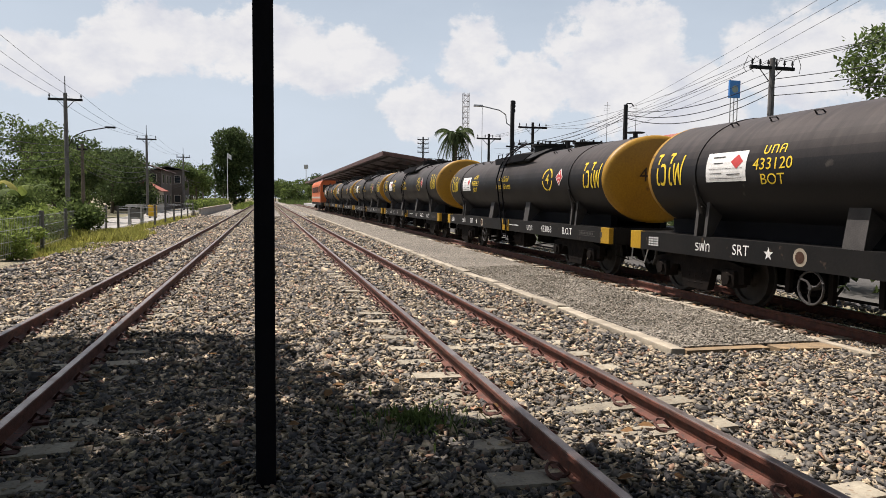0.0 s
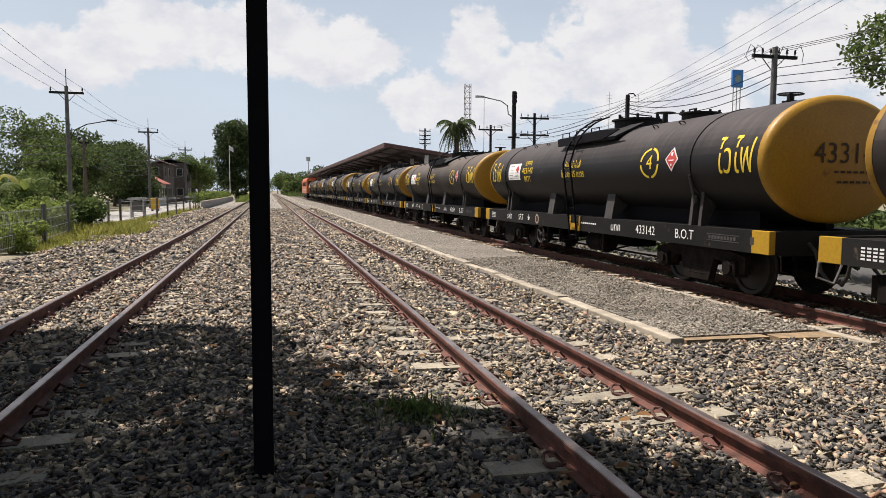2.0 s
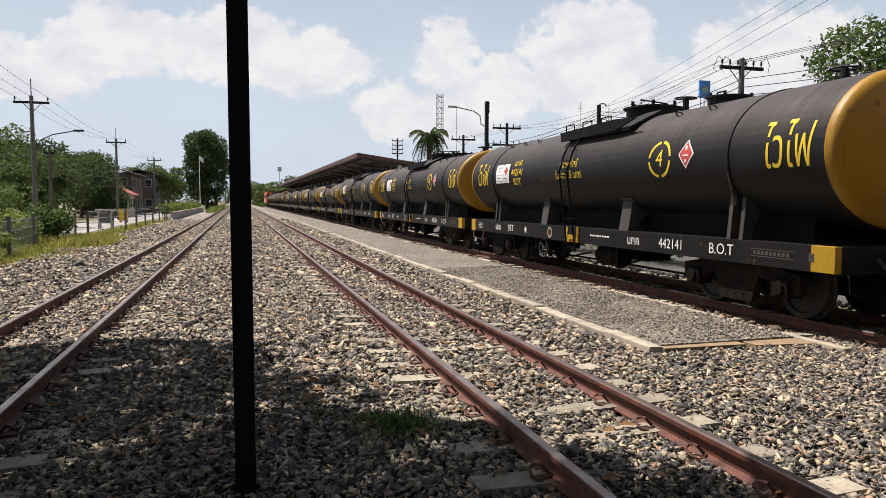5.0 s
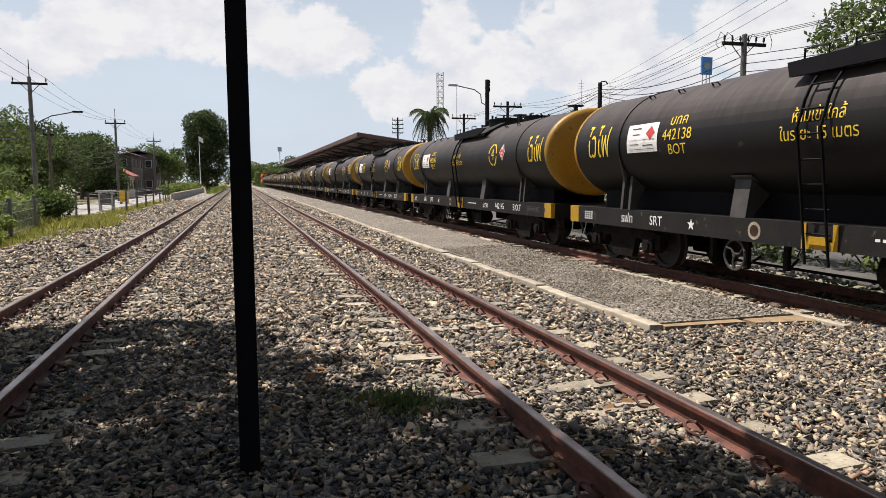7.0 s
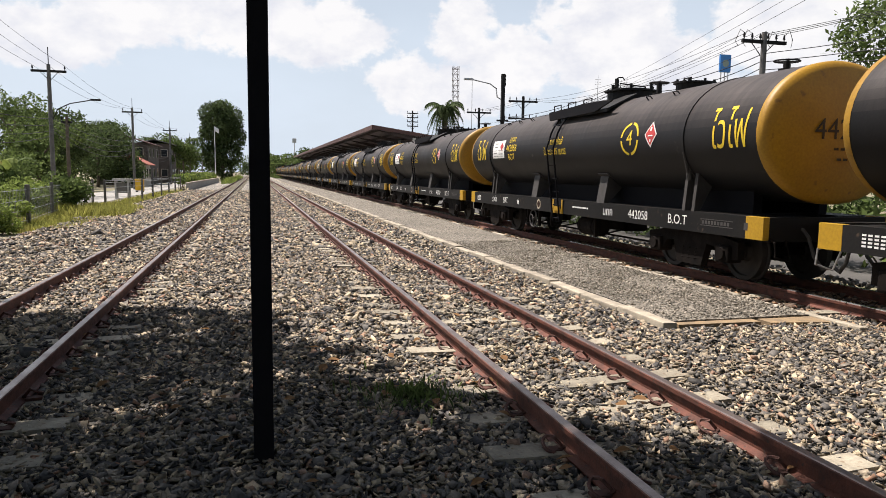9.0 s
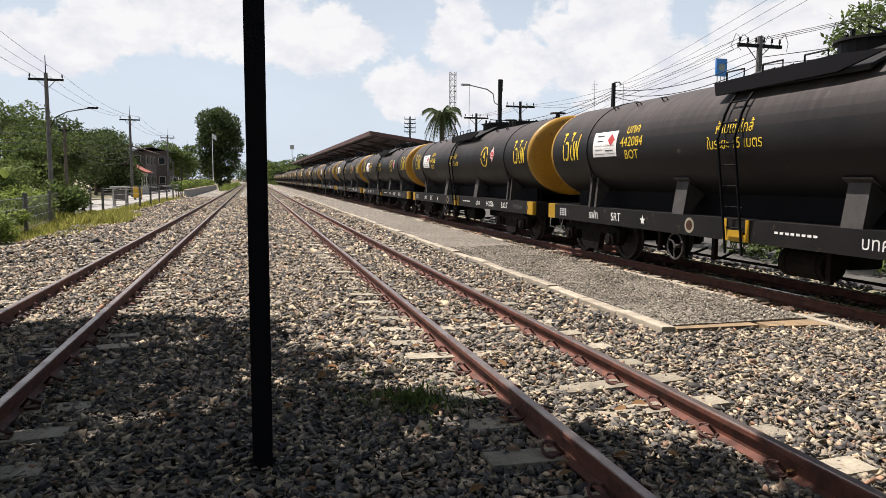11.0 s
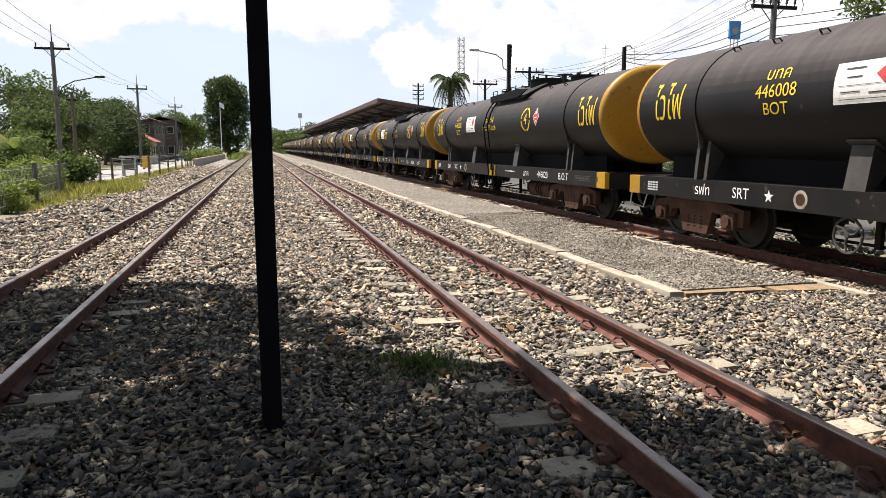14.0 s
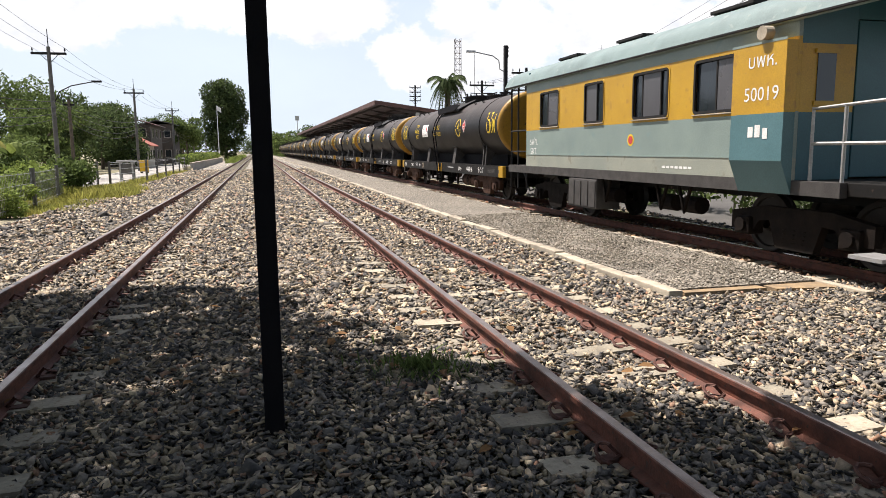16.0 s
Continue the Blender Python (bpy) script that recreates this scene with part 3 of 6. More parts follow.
# ---- ballast stones ----


def rock_shapes(n, rnd):
    """Split stone: uneven eight-cornered blocks."""
    base = np.array([(x, y, z) for x in (-1, 1) for y in (-1, 1) for z in (-1, 1)], float) * 0.8
    quads = ((0, 1, 3, 2), (4, 6, 7, 5), (0, 4, 5, 1), (2, 3, 7, 6), (0, 2, 6, 4), (1, 5, 7, 3))
    tri = np.array([t for q in quads for t in ((q[0], q[1], q[2]), (q[0], q[2], q[3]))])
    return [base * rnd.uniform(0.5, 1.3, (8, 1)) + rnd.normal(0, 0.16, (8, 3)) for _ in range(n)], tri


def turns(n, rnd, flat):
    yaw, tilt, roll = rnd.uniform(0, 6.283, n), rnd.normal(0, flat, n), rnd.normal(0, flat, n)
    cy, sy, ct, st, cr, sr = np.cos(yaw), np.sin(yaw), np.cos(tilt), np.sin(tilt), np.cos(roll), np.sin(roll)
    z, o = np.zeros(n), np.ones(n)
    Rz = np.stack([np.stack([cy, -sy, z], -1), np.stack([sy, cy, z], -1), np.stack([z, z, o], -1)], 1)
    Rx = np.stack([np.stack([o, z, z], -1), np.stack([z, ct, -st], -1), np.stack([z, st, ct], -1)], 1)
    Ry = np.stack([np.stack([cr, z, sr], -1), np.stack([z, o, z], -1), np.stack([-sr, z, cr], -1)], 1)
    return Rz @ Rx @ Ry


def stones(name, x0, x1, y0, y1, per_m2, size, seed, lift=0.0, on_platform=False, material=M_STONE):
    rnd = np.random.RandomState(seed)
    n = int((x1 - x0) * (y1 - y0) * per_m2)
    x, y = rnd.uniform(x0, x1, n), rnd.uniform(y0, y1, n)
    keep = np.ones(n, bool)
    for c in (MID, LEFT, TX):
        for s in (-1, 1):
            keep &= np.abs(x - c - s * G2) > 0.085
    for c, ph in ((MID, 2.47), (LEFT, 1.2)):
        across = np.abs((y - ph + PITCH / 2) % PITCH - PITCH / 2) < 0.1
        keep &= ~(across & (np.abs(x - c) < 0.98) & (rnd.rand(n) < np.where(np.abs(x - c) < 0.34, 0.12, 0.72)))
    keep &= on_platform | ~((x > KERB_X - 0.05) & (x < PLAT_X + 0.1) & (y > PLAT_Y - 0.1))
    x, y = x[keep], y[keep]
    n = len(x)
    shapes, tri = rock_shapes(60, rnd)
    verts = np.array(shapes)[rnd.randint(0, 60, n)]
    s = size * np.exp(rnd.normal(0, 0.28, n))[:, None]
    dims = np.concatenate([s * rnd.uniform(0.9, 1.45, (n, 1)), s * rnd.uniform(0.65, 1.0, (n, 1)), s * rnd.uniform(0.14, 0.36, (n, 1))], 1)
    verts = np.einsum("nij,nkj->nki", turns(n, rnd, 0.5), verts * dims[:, None])
    z = rnd.uniform(-0.02, 0.02, n) + 0.010 * np.sin(x * 3.1) * np.cos(y * 2.3) + lift
    verts += np.stack([x, y, z], -1)[:, None]
    faces = tri[None] + 8 * np.arange(n)[:, None, None]
    me = fast_mesh(name, verts.reshape(-1, 3), faces.reshape(-1, 3), material)
    return tagged(new(name, me), "loose angular grey and brown ballast stones", "ballast", kind="stuff")


stones("ballast_stones", -3.4, 7.0, 0.6, 6.0, 1900, 0.0212, 1)
stones("ballast_stones", -5.4, 4.15, 6.0, 14, 950, 0.026, 2)
stones("ballast_stones", -5.6, 4.15, 14, 34, 190, 0.042, 3)
stones("ballast_stones", -5.6, 4.15, 34, 62, 60, 0.055, 8)
stones("ballast_stones", 6.1, 7.9, 5.0, 26, 260, 0.026, 4, material=M_STONER)
stones("ballast_stones", 7.9, 9.2, -2, 26, 60, 0.036, 6)
stones("platform_gravel", KERB_X + 0.22, PLAT_X, PLAT_Y + 0.15, 15, 1500, 0.0115, 9, 0.05, True, M_PGRAV)

# ---- steel post beside the siding ----
post = thing("steel_post", "black painted steel post standing in the ballast", "post", -0.008, 3.32, 0)
b = N()
box(b, -0.054, 0.054, -0.05, 0.05, -0.3, 6.5, 0.005)
part("shaft", b, M_POST, post)
b = N()
cyl(b, (0, 0, -0.05), (0, 0, 0.012), 0.085, 14, 0.07)
part("footing", b, M_BOGIE, post, "lump of dark concrete at the foot")

# ---- tank wagons ----
R, CZ = 0.945, 2.18
HALF = 1.02


def spoked_wheel(bm, c, r, t):
    """A hand wheel that faces -x."""
    ring = [(c[0], c[1] + r * math.cos(a), c[2] + r * math.sin(a)) for a in np.linspace(0, 2 * math.pi, 19)]
    tube(bm, ring, t, 5)
    for a in (0.5, 2.6, 4.7):
        tube(bm, [c, (c[0], c[1] + r * 0.5 * math.cos(a + 0.3), c[2] + r * 0.5 * math.sin(a + 0.3)), (c[0], c[1] + r * math.cos(a), c[2] + r * math.sin(a))], t * 0.9, 5)
    cyl(bm, (c[0] - 0.02, c[1], c[2]), (c[0] + 0.15, c[1], c[2]), 0.03, 8)


def wheelset(parent, y, r=0.4, z0=0.151):
    w = new("wheelset")
    w.parent = parent
    w.matrix_basis = pose(0, y, z0 + r)
    for s in (-1, 1):
        b = N()
        prof = [(0.06, s * 0.42), (0.11, s * 0.40), (0.11, s * 0.62), (0.09, s * 0.63), (0.14, s * 0.54), (r - 0.07, s * 0.545), (r - 0.06, s * 0.58), (r - 0.002, s * 0.585), (r, s * 0.5), (r + 0.028, s * 0.49), (r + 0.028, s * 0.465), (r - 0.06, s * 0.46), (r - 0.08, s * 0.5), (0.14, s * 0.5), (0.06, s * 0.42)]
        rings = [[b.verts.new((x, rr * math.cos(2 * math.pi * k / 24), rr * math.sin(2 * math.pi * k / 24))) for k in range(24)] for rr, x in prof]
        for q, u in zip(rings, rings[1:]):
            for k in range(24):
                b.faces.new((q[k], q[(k + 1) % 24], u[(k + 1) % 24], u[k]))
        part("wheel", b, M_WHEEL, w, "steel wheel with a bright worn tread")
    b = N()
    cyl(b, (-0.72, 0, 0), (0.72, 0, 0), 0.065, 10)
    part("axle", b, M_BOGIE, w)
    return w


def bogie(parent, y, material, half=0.83, z=0.55):
    """Two cast side frames with axle boxes and springs; a bolster across."""
    for s in (-1, 1):
        x0, x1 = (s * half - 0.055, s * half + 0.055)
        b = N()
        prism(b, [(y - 1.12, z - 0.08), (y - 1.12, z + 0.16), (y - 0.55, z + 0.26), (y + 0.55, z + 0.26), (y + 1.12, z + 0.16), (y + 1.12, z - 0.08), (y + 0.72, z - 0.1), (y + 0.6, z + 0.06),
                  (y + 0.42, z + 0.08), (y + 0.3, z - 0.26), (y - 0.3, z - 0.26), (y - 0.42, z + 0.08), (y - 0.6, z + 0.06), (y - 0.72, z - 0.1)], "x", x0, x1)
        f = part("side_frame", b, material, parent, "cast steel bogie side frame")
        for e in (-1, 1):
            b = N()
            box(b, s * half - 0.12, s * half + 0.12, y + e * 0.85 - 0.14, y + e * 0.85 + 0.14, z - 0.14, z + 0.1, 0.03)
            cyl(b, (s * (half + 0.1), y + e * 0.85, z - 0.01), (s * (half + 0.16), y + e * 0.85, z - 0.01), 0.09, 12)
            part("axle_box", b, material, f)
        for e in (-0.16, 0, 0.16):
            b = N()
            coil = [(s * half + 0.055 * math.cos(a), y + e + 0.055 * math.sin(a), z - 0.19 + 0.2 * a / 25) for a in np.linspace(0, 25, 28)]
            tube(b, coil, 0.014, 4)
            part("spring", b, M_BOGIE, f)
    b = N()
    box(b, -half, half, y - 0.14, y + 0.14, z - 0.05, z + 0.2, 0.02)
    part("bolster", b, M_BOGIE, parent)


def hose(parent, x, y, fwd):
    b = N()
    tube(b, [(x, y, 0.95), (x, y + fwd * 0.12, 0.85), (x + 0.03, y + fwd * 0.2, 0.6), (x + 0.06, y + fwd * 0.32, 0.46), (x + 0.1, y + fwd * 0.45, 0.5)], 0.024, 7)
    part("brake_hose", b, M_HOSE, parent, "hanging black rubber brake hose")


def tank_wagon(L, style):
    """Built from its rear corner at y = 0 to its front at y = L."""
    w = thing("tank_wagon", "black bogie tank wagon with yellow dished ends", "tank wagon", group="wagons of the train")
    shell = M_TANK if style < 2 else M_TANKBROWN
    T0, T1 = (0.0, L - 0.385) if L > 12.2 else (0.08, L - 0.7)
    b = N()
    revolve(b, [(R, T0 + 0.06), (R, 1.55), (R, 4.4), (R, L / 2), (R, L - 4.4), (R, L - 1.55), (R, T1 - 0.06)], 48, CZ)
    tank = part("tank_barrel", b, shell, w, "black painted tank barrel with weathered top, lightened for sunlight", True)
    for y0, d in ((T0, -1), (T1, 1)):
        b = N()
        revolve(b, [(R + 0.004, y0 - d * 0.075), (R + 0.004, y0), (R - 0.014, y0 + d * 0.03), (R - 0.045, y0 + d * 0.056), (R - 0.1, y0 + d * 0.078), (R - 0.25, y0 + d * 0.105), (R * 0.5, y0 + d * 0.13), (R * 0.25, y0 + d * 0.145), (0, y0 + d * 0.15)], 48, CZ)
        part("tank_end", b, M_YELSHADED, w, "yellow dished tank end", True)
    # weld seams and hold-down straps
    for y in (1.66, L - 2.0):
        b = N()
        revolve(b, [(R + 0.001, y - 0.03), (R + 0.014, y - 0.025), (R + 0.014, y + 0.025), (R + 0.001, y + 0.03)], 48, CZ)
        part("hold_down_strap", b, shell, w, "steel strap round the tank", True)
        for s in (-1, 1):
            b = N()
            cyl(b, (s * 1.0, y, 1.56), (s * 1.12, y, 1.98), 0.022, 8)
            cyl(b, (s * 0.995, y, 1.56), (s * 1.015, y, 1.66), 0.04, 8)
            part("strap_bolt", b, M_SADDLE, w)
            for e in (-0.13, 0.11):
                b = N()
                prism(b, [(s * HALF * 0.99, 1.1), (s * (HALF * 0.99 - 0.1), 1.1), (s * 0.70, 1.5), (s * 0.96, 1.66)], "y", y + e - 0.035, y + e + 0.035)
                part("saddle_plate", b, M_SADDLE, w, "grey leaning saddle plate")
    for y in (4.45 if style != 1 else 4.95, L - 4.8):
        for s in (-1, 1):
            b = N()
            prism(b, [(s * (HALF - 0.02), 1.1), (s * (HALF - 0.12), 1.1), (s * 0.62, 1.4), (s * 0.92, 1.6)], "y", y - 0.15, y + 0.15)
            prism(b, [(s * 0.60, 1.4), (s * 0.96, 1.64), (s * 0.96, 1.66), (s * 0.60, 1.42)], "y", y - 0.2, y + 0.2)
            part("tank_support", b, M_SADDLE, w, "grey plate support under the tank")
    # underframe
    for s in (-1, 1):
        b = N()
        xo, xi = s * HALF, s * (HALF - 0.09)
        prism(b, [(xo, 0.80), (xo, 1.10), (xi, 1.10), (xi, 1.085), (s * (HALF - 0.014), 1.085), (s * (HALF - 0.014), 0.815), (xi, 0.815), (xi, 0.80)] if style == 1 else
              [(xo, 0.80), (xo, 1.10), (xi, 1.10), (xi, 0.80)], "y", 0.34, L - 0.34)
        part("solebar", b, M_SOLE, w, "dark channel-section side sill")
        for y0, y1 in ((0, 0.338), (L - 0.338, L)):
            b = N()
            box(b, min(xo, xi) - 0.002, max(xo, xi) + 0.002, y0, y1, 0.80, 1.102, 0.006)
            part("solebar_end", b, M_YEL, w, "yellow painted sill end")
    b = N()
    box(b, -0.16, 0.16, 0.1, L - 0.1, 0.78, 1.05)
    for k in range(7):
        y = 0.9 + (L - 1.8) * k / 6
        box(b, -HALF + 0.09, HALF - 0.09, y - 0.06, y + 0.06, 0.85, 1.06)
    part("centre_sill", b, M_SOLE, w)
    # added black beams and floor: close the view and give the under-tank shade
    for s in (-1, 1):
        b = N()
        box(b, s * 0.55 - 0.07, s * 0.55 + 0.07, 0.7, L - 0.7, 1.06, 1.5)
        part("cradle_beam", b, M_POST, w, "black filler beam added to darken the space under the tank")
    b = N()
    box(b, -0.47, 0.47, 0.9, L - 0.9, 1.061, 1.1)
    part("cradle_floor", b, M_POST, w)
    for y0, y1, f in ((0.0, 0.1, -1), (L - 0.1, L, 1)):
        b = N()
        box(b, -HALF + 0.092, HALF - 0.092, y0, y1, 0.78, 1.1, 0.006)
        part("headstock", b, M_SOLE, w)
        b = N()
        ye = y0 if f < 0 else y1
        box(b, -0.13, 0.13, min(ye, ye + f * 0.32), max(ye, ye + f * 0.32), 0.86, 1.06, 0.02)
        box(b, -0.16, 0.1, min(ye + f * 0.3, ye + f * 0.48), max(ye + f * 0.3, ye + f * 0.48), 0.82, 1.08, 0.04)
        part("coupler", b, M_BOGIE, w, "heavy knuckle coupler")
        hose(w, -0.42, ye, f)
        hose(w, 0.42, ye, f)
        b = N()
        tube(b, [(-HALF + 0.12, ye, 0.82), (-HALF + 0.1, ye + f * 0.1, 0.78), (-HALF + 0.1, ye + f * 0.12, 0.6), (-HALF + 0.35, ye + f * 0.12, 0.52), (-HALF + 0.36, ye, 0.8)], 0.014, 6)
        part("step_stirrup", b, M_STEEL if f > 0 else M_BOGIE, w)
    for s in (-1, 1):
        b = N()
        box(b, s * (HALF - 0.3) - 0.2, s * (HALF - 0.3) + 0.2, 0.35, L - 0.35, 1.06, 1.098)
        part("deck_plate", b, M_SOLE, w)
    bm_ = M_BOGIE if style != 1 else M_RUSTB
    for y in (1.75, L - 1.75):
        bogie(w, y, bm_)
    sets = [wheelset(w, y + e) for y in (1.75, L - 1.75) for e in (-0.85, 0.85)]
    # brake gear
    b = N()
    spoked_wheel(b, Vector((-HALF + 0.04, L - (4.75 if L > 12.2 else 4.2), 0.6)), 0.2, 0.017)
    part("brake_wheel", b, M_SADDLE, w, "spoked hand-brake wheel")
    for y in (2.95, 3.75) if style == 1 else (5.0,):
        b = N()
        cyl(b, (-0.66, y, 0.6), (-0.66, y + 0.7, 0.6), 0.19, 16)
        c = part("air_cylinder", b, M_RUSTB if style == 1 else M_BOGIE, w, "rusty brake air reservoir")
        for e in (0.1, 0.6):
            b = N()
            cyl(b, (-0.66, y + e - 0.02, 0.6), (-0.66, y + e + 0.02, 0.6), 0.2, 16)
            part("cylinder_band", b, M_BOGIE, c)
    b = N()
    for k, y in enumerate((4.8, 6.9, 7.6, 8.3)):
        box(b, -0.9, -0.84, y, y + 0.07, 0.42 + 0.06 * (k % 2), 0.82)
        tube(b, [(-0.85, y, 0.5), (-0.5, y + 0.4, 0.44), (0.3, y + 1.1, 0.46)], 0.02, 6)
    tube(b, [(-0.3, 2.6, 0.42), (-0.3, L - 2.6, 0.42)], 0.022, 6)
    part("brake_rigging", b, M_BOGIE, w)
    b = N()
    box(b, 0.2, 0.75, 5.6, 6.6, 0.45, 0.8, 0.05)
    part("equipment_box", b, M_BOGIE, w)
    # ladder on the side, with its yellow foot
    LY = 6.3 if L == LA else 6.65 if L == LB else 5.85
    lad = N()
    arc = [(-(R + 0.07) * math.cos(a), 0, CZ + (R + 0.07) * math.sin(a)) for a in np.linspace(0, 1.25, 9)]
    for e in (-0.17, 0.17):
        tube(lad, [(-HALF - 0.03, LY + e, 0.62), (-HALF - 0.03, LY + e, 2.18)] + [(x, LY + e, z) for x, _, z in arc[1:]], 0.017, 6)
    for k in range(9):
        z = 0.7 + 0.28 * k
        x = -HALF - 0.03 if z < 2.2 else -(R + 0.07) * math.cos(math.asin(min((z - CZ) / (R + 0.07), 0.98)))
        tube(lad, [(x, LY - 0.17, z), (x, LY + 0.17, z)], 0.012, 6)
    part("ladder", lad, M_POST, w, "black steel access ladder")
    b = N()
    box(b, -HALF - 0.012, -HALF - 0.003, LY - 0.26, LY + 0.26, 0.80, 0.9)
    box(b, -HALF - 0.012, -HALF - 0.003, LY - 0.26, LY - 0.19, 0.9, 1.1)
    box(b, -HALF - 0.012, -HALF - 0.003, LY + 0.19, LY + 0.26, 0.9, 1.1)
    box(b, -HALF - 0.05, -HALF - 0.014, LY - 0.14, LY + 0.14, 0.86, 0.95)
    part("ladder_foot", b, M_YEL, w, "yellow ladder foot plate")
    # walkway and fittings on the top
    b = N()
    prism(b, [(-0.80, 2.86), (-0.74, 2.90), (-0.3, 3.17), (-0.3, 3.14), (-0.74, 2.86), (-0.80, 2.80)], "y", 4.35, 6.85)
    for y in (4.5, 5.4, 6.3):
        prism(b, [(-0.76, 2.84), (-0.34, 3.13), (-0.34, 2.98), (-0.62, 2.82)], "y", y - 0.02, y + 0.02)
    part("walkway", b, M_IRON, w, "black steel walkway plate along the top")
    b = N()
    prism(b, [(4.1, 2.985), (4.75, 2.83), (6.86, 2.80), (6.9, 2.98), (4.8, 3.03)], "x", -0.84, -0.81)
    part("walkway_edge", b, M_POST, w, "black upright edge of the walkway")
    b = N()
    for y in (4.9, 5.6, 6.3):
        tube(b, [(-0.83, y, 2.98), (-0.83, y, 3.1), (-0.83, y + 0.35, 3.1), (-0.83, y + 0.35, 2.98)], 0.012, 5)
    tagged(part("walkway_grip", b, M_IRON, w), kind="stuff")
    b = N()
    cyl(b, (0, 5.15, 3.05), (0, 5.15, 3.28), 0.42, 24)
    cyl(b, (0, 5.15, 3.28), (0, 5.15, 3.31), 0.47, 24)
    part("tank_dome", b, M_IRON, w, "black manhole dome with rim", False)
    b = N()
    cyl(b, (0, 5.15, 3.31), (0, 5.15, 3.35), 0.3, 20)
    for k in range(6):
        a = k * math.pi / 3
        cyl(b, (0.36 * math.cos(a), 5.15 + 0.36 * math.sin(a), 3.3), (0.36 * math.cos(a), 5.15 + 0.36 * math.sin(a), 3.42), 0.025, 6)
    tube(b, [(-0.3, 5.0, 3.35), (-0.3, 5.0, 3.43), (0.3, 5.3, 3.43), (0.3, 5.3, 3.35)], 0.015, 5)
    part("dome_lid", b, M_IRON, w)
    for y, h in ((4.2, 3.36), (0.95, 3.27) if style != 1 else (6.7, 3.27)):
        b = N()
        cyl(b, (0, y, 3.08), (0, y, h), 0.045, 8)
        cyl(b, (0, y, 3.1), (0, y, 3.16), 0.1, 12)
        ring = [(0.15 * math.cos(a), y + 0.15 * math.sin(a), h) for a in np.linspace(0, 2 * math.pi, 13)]
        tube(b, ring, 0.014, 5)
        for a in (0, 2.1, 4.2):
            tube(b, [(0, y, h), (0.15 * math.cos(a), y + 0.15 * math.sin(a), h)], 0.012, 5)
        part("valve", b, M_IRON, w, "valve with a hand wheel")
    b = N()
    cyl(b, (0, 3.1, 3.08), (0, 3.1, 3.2), 0.27, 20)
    cyl(b, (0, 3.1, 3.2), (0, 3.1, 3.23), 0.31, 20)
    for k in range(8):
        a = k * math.pi / 4
        cyl(b, (0.28 * math.cos(a), 3.1 + 0.28 * math.sin(a), 3.2), (0.28 * math.cos(a), 3.1 + 0.28 * math.sin(a), 3.27), 0.02, 6)
    tube(b, [(-0.12, 3.0, 3.23), (-0.12, 3.0, 3.3), (-0.12, 3.2, 3.3), (-0.12, 3.2, 3.23)], 0.014, 5)
    part("manhole_cover", b, M_IRON, w, "bolted manhole cover")
    for y in (2.55, 3.35, L - 2.3, L - 3.1, L - 3.9):
        b = N()
        a = 0.93
        c = Vector((-(R + 0.005) * math.cos(a), y, CZ + (R + 0.005) * math.sin(a)))
        out = Vector((-math.cos(a), 0, math.sin(a)))
        tube(b, [c + Vector((0, -0.07, 0)), c + out * 0.05 + Vector((0, -0.06, 0)), c + out * 0.06 + Vector((0, 0.06, 0)), c + Vector((0, 0.07, 0))], 0.011, 5)
        part("lifting_lug", b, M_IRON, w)
    # markings on the barrel
    part("flammable_lettering", on_tank(letters("ไวไฟ", 0.50, True, 0.62), 0.62, 2.2, R, CZ), M_YELTXT, w, "yellow Thai lettering reading flammable")
    part("flammable_lettering", on_tank(letters("ไวไฟ", 0.50, True, 0.62), L - 1.3, 2.2, R, CZ), M_YELTXT, w, "yellow Thai lettering reading flammable")
    fy = 3.85 if style == 1 else 3.2 if L == LA else 2.8
    part("class_ring", on_tank(ring_flat(0.245, 0.29), fy, 2.23, R, CZ), M_YELTXT, w, "broken yellow ring")
    part("class_digit", on_tank(letters("4", 0.27, True), fy, 2.23, R, CZ, 0.005), M_YELTXT, w, "yellow digit four")
    d = quad_grid(0.25, 0.25, 4, 4)
    for v in d.verts:
        v.co = Vector(((v.co.x - v.co.y) * 0.72, (v.co.x + v.co.y) * 0.86, 0))
    dia = part("hazard_diamond", on_tank(d, fy - 0.66, 2.27, R, CZ, 0.005), M_WHITE, w, "red and white hazard diamond")
    d = quad_grid(0.21, 0.21, 4, 4)
    for v in d.verts:
        v.co = Vector(((v.co.x - v.co.y) * 0.72, (v.co.x + v.co.y) * 0.86, 0))
    part("diamond_field", on_tank(d, fy - 0.66, 2.27, R, CZ, 0.008), M_RED, dia)
    part("diamond_mark", on_tank(bars([(0, 0.09, 0.05, 0.06), (0, -0.02, 0.14, 0.02), (0, -0.1, 0.04, 0.04)]), fy - 0.66, 2.27, R, CZ, 0.011), M_WHITE, dia)
    part("warning_lettering", on_tank(letters("ห้ามเข้าใกล้\nในระยะ 15 เมตร", 0.15, True, 0.85), LY - 0.02, 2.2, R, CZ, 0.004), M_YELTXT, w, "two yellow lines of Thai warning text")
    py, ny = (L - 2.7, L - 3.62) if style != 1 else (L - 5.0, L - 3.65)
    plac = part("placard", on_tank(quad_grid(0.86, 0.46, 1, 6), py, 2.25, R, CZ, 0.005), M_WHITE, w, "white hazard placard with a red diamond")
    d = quad_grid(0.14, 0.14, 2, 2)
    for v in d.verts:
        v.co = Vector(((v.co.x - v.co.y) * 0.9 + 0.24, (v.co.x + v.co.y) * 0.8 + 0.07, 0))
    part("placard_diamond", on_tank(d, py, 2.25, R, CZ, 0.008), M_RED, plac)
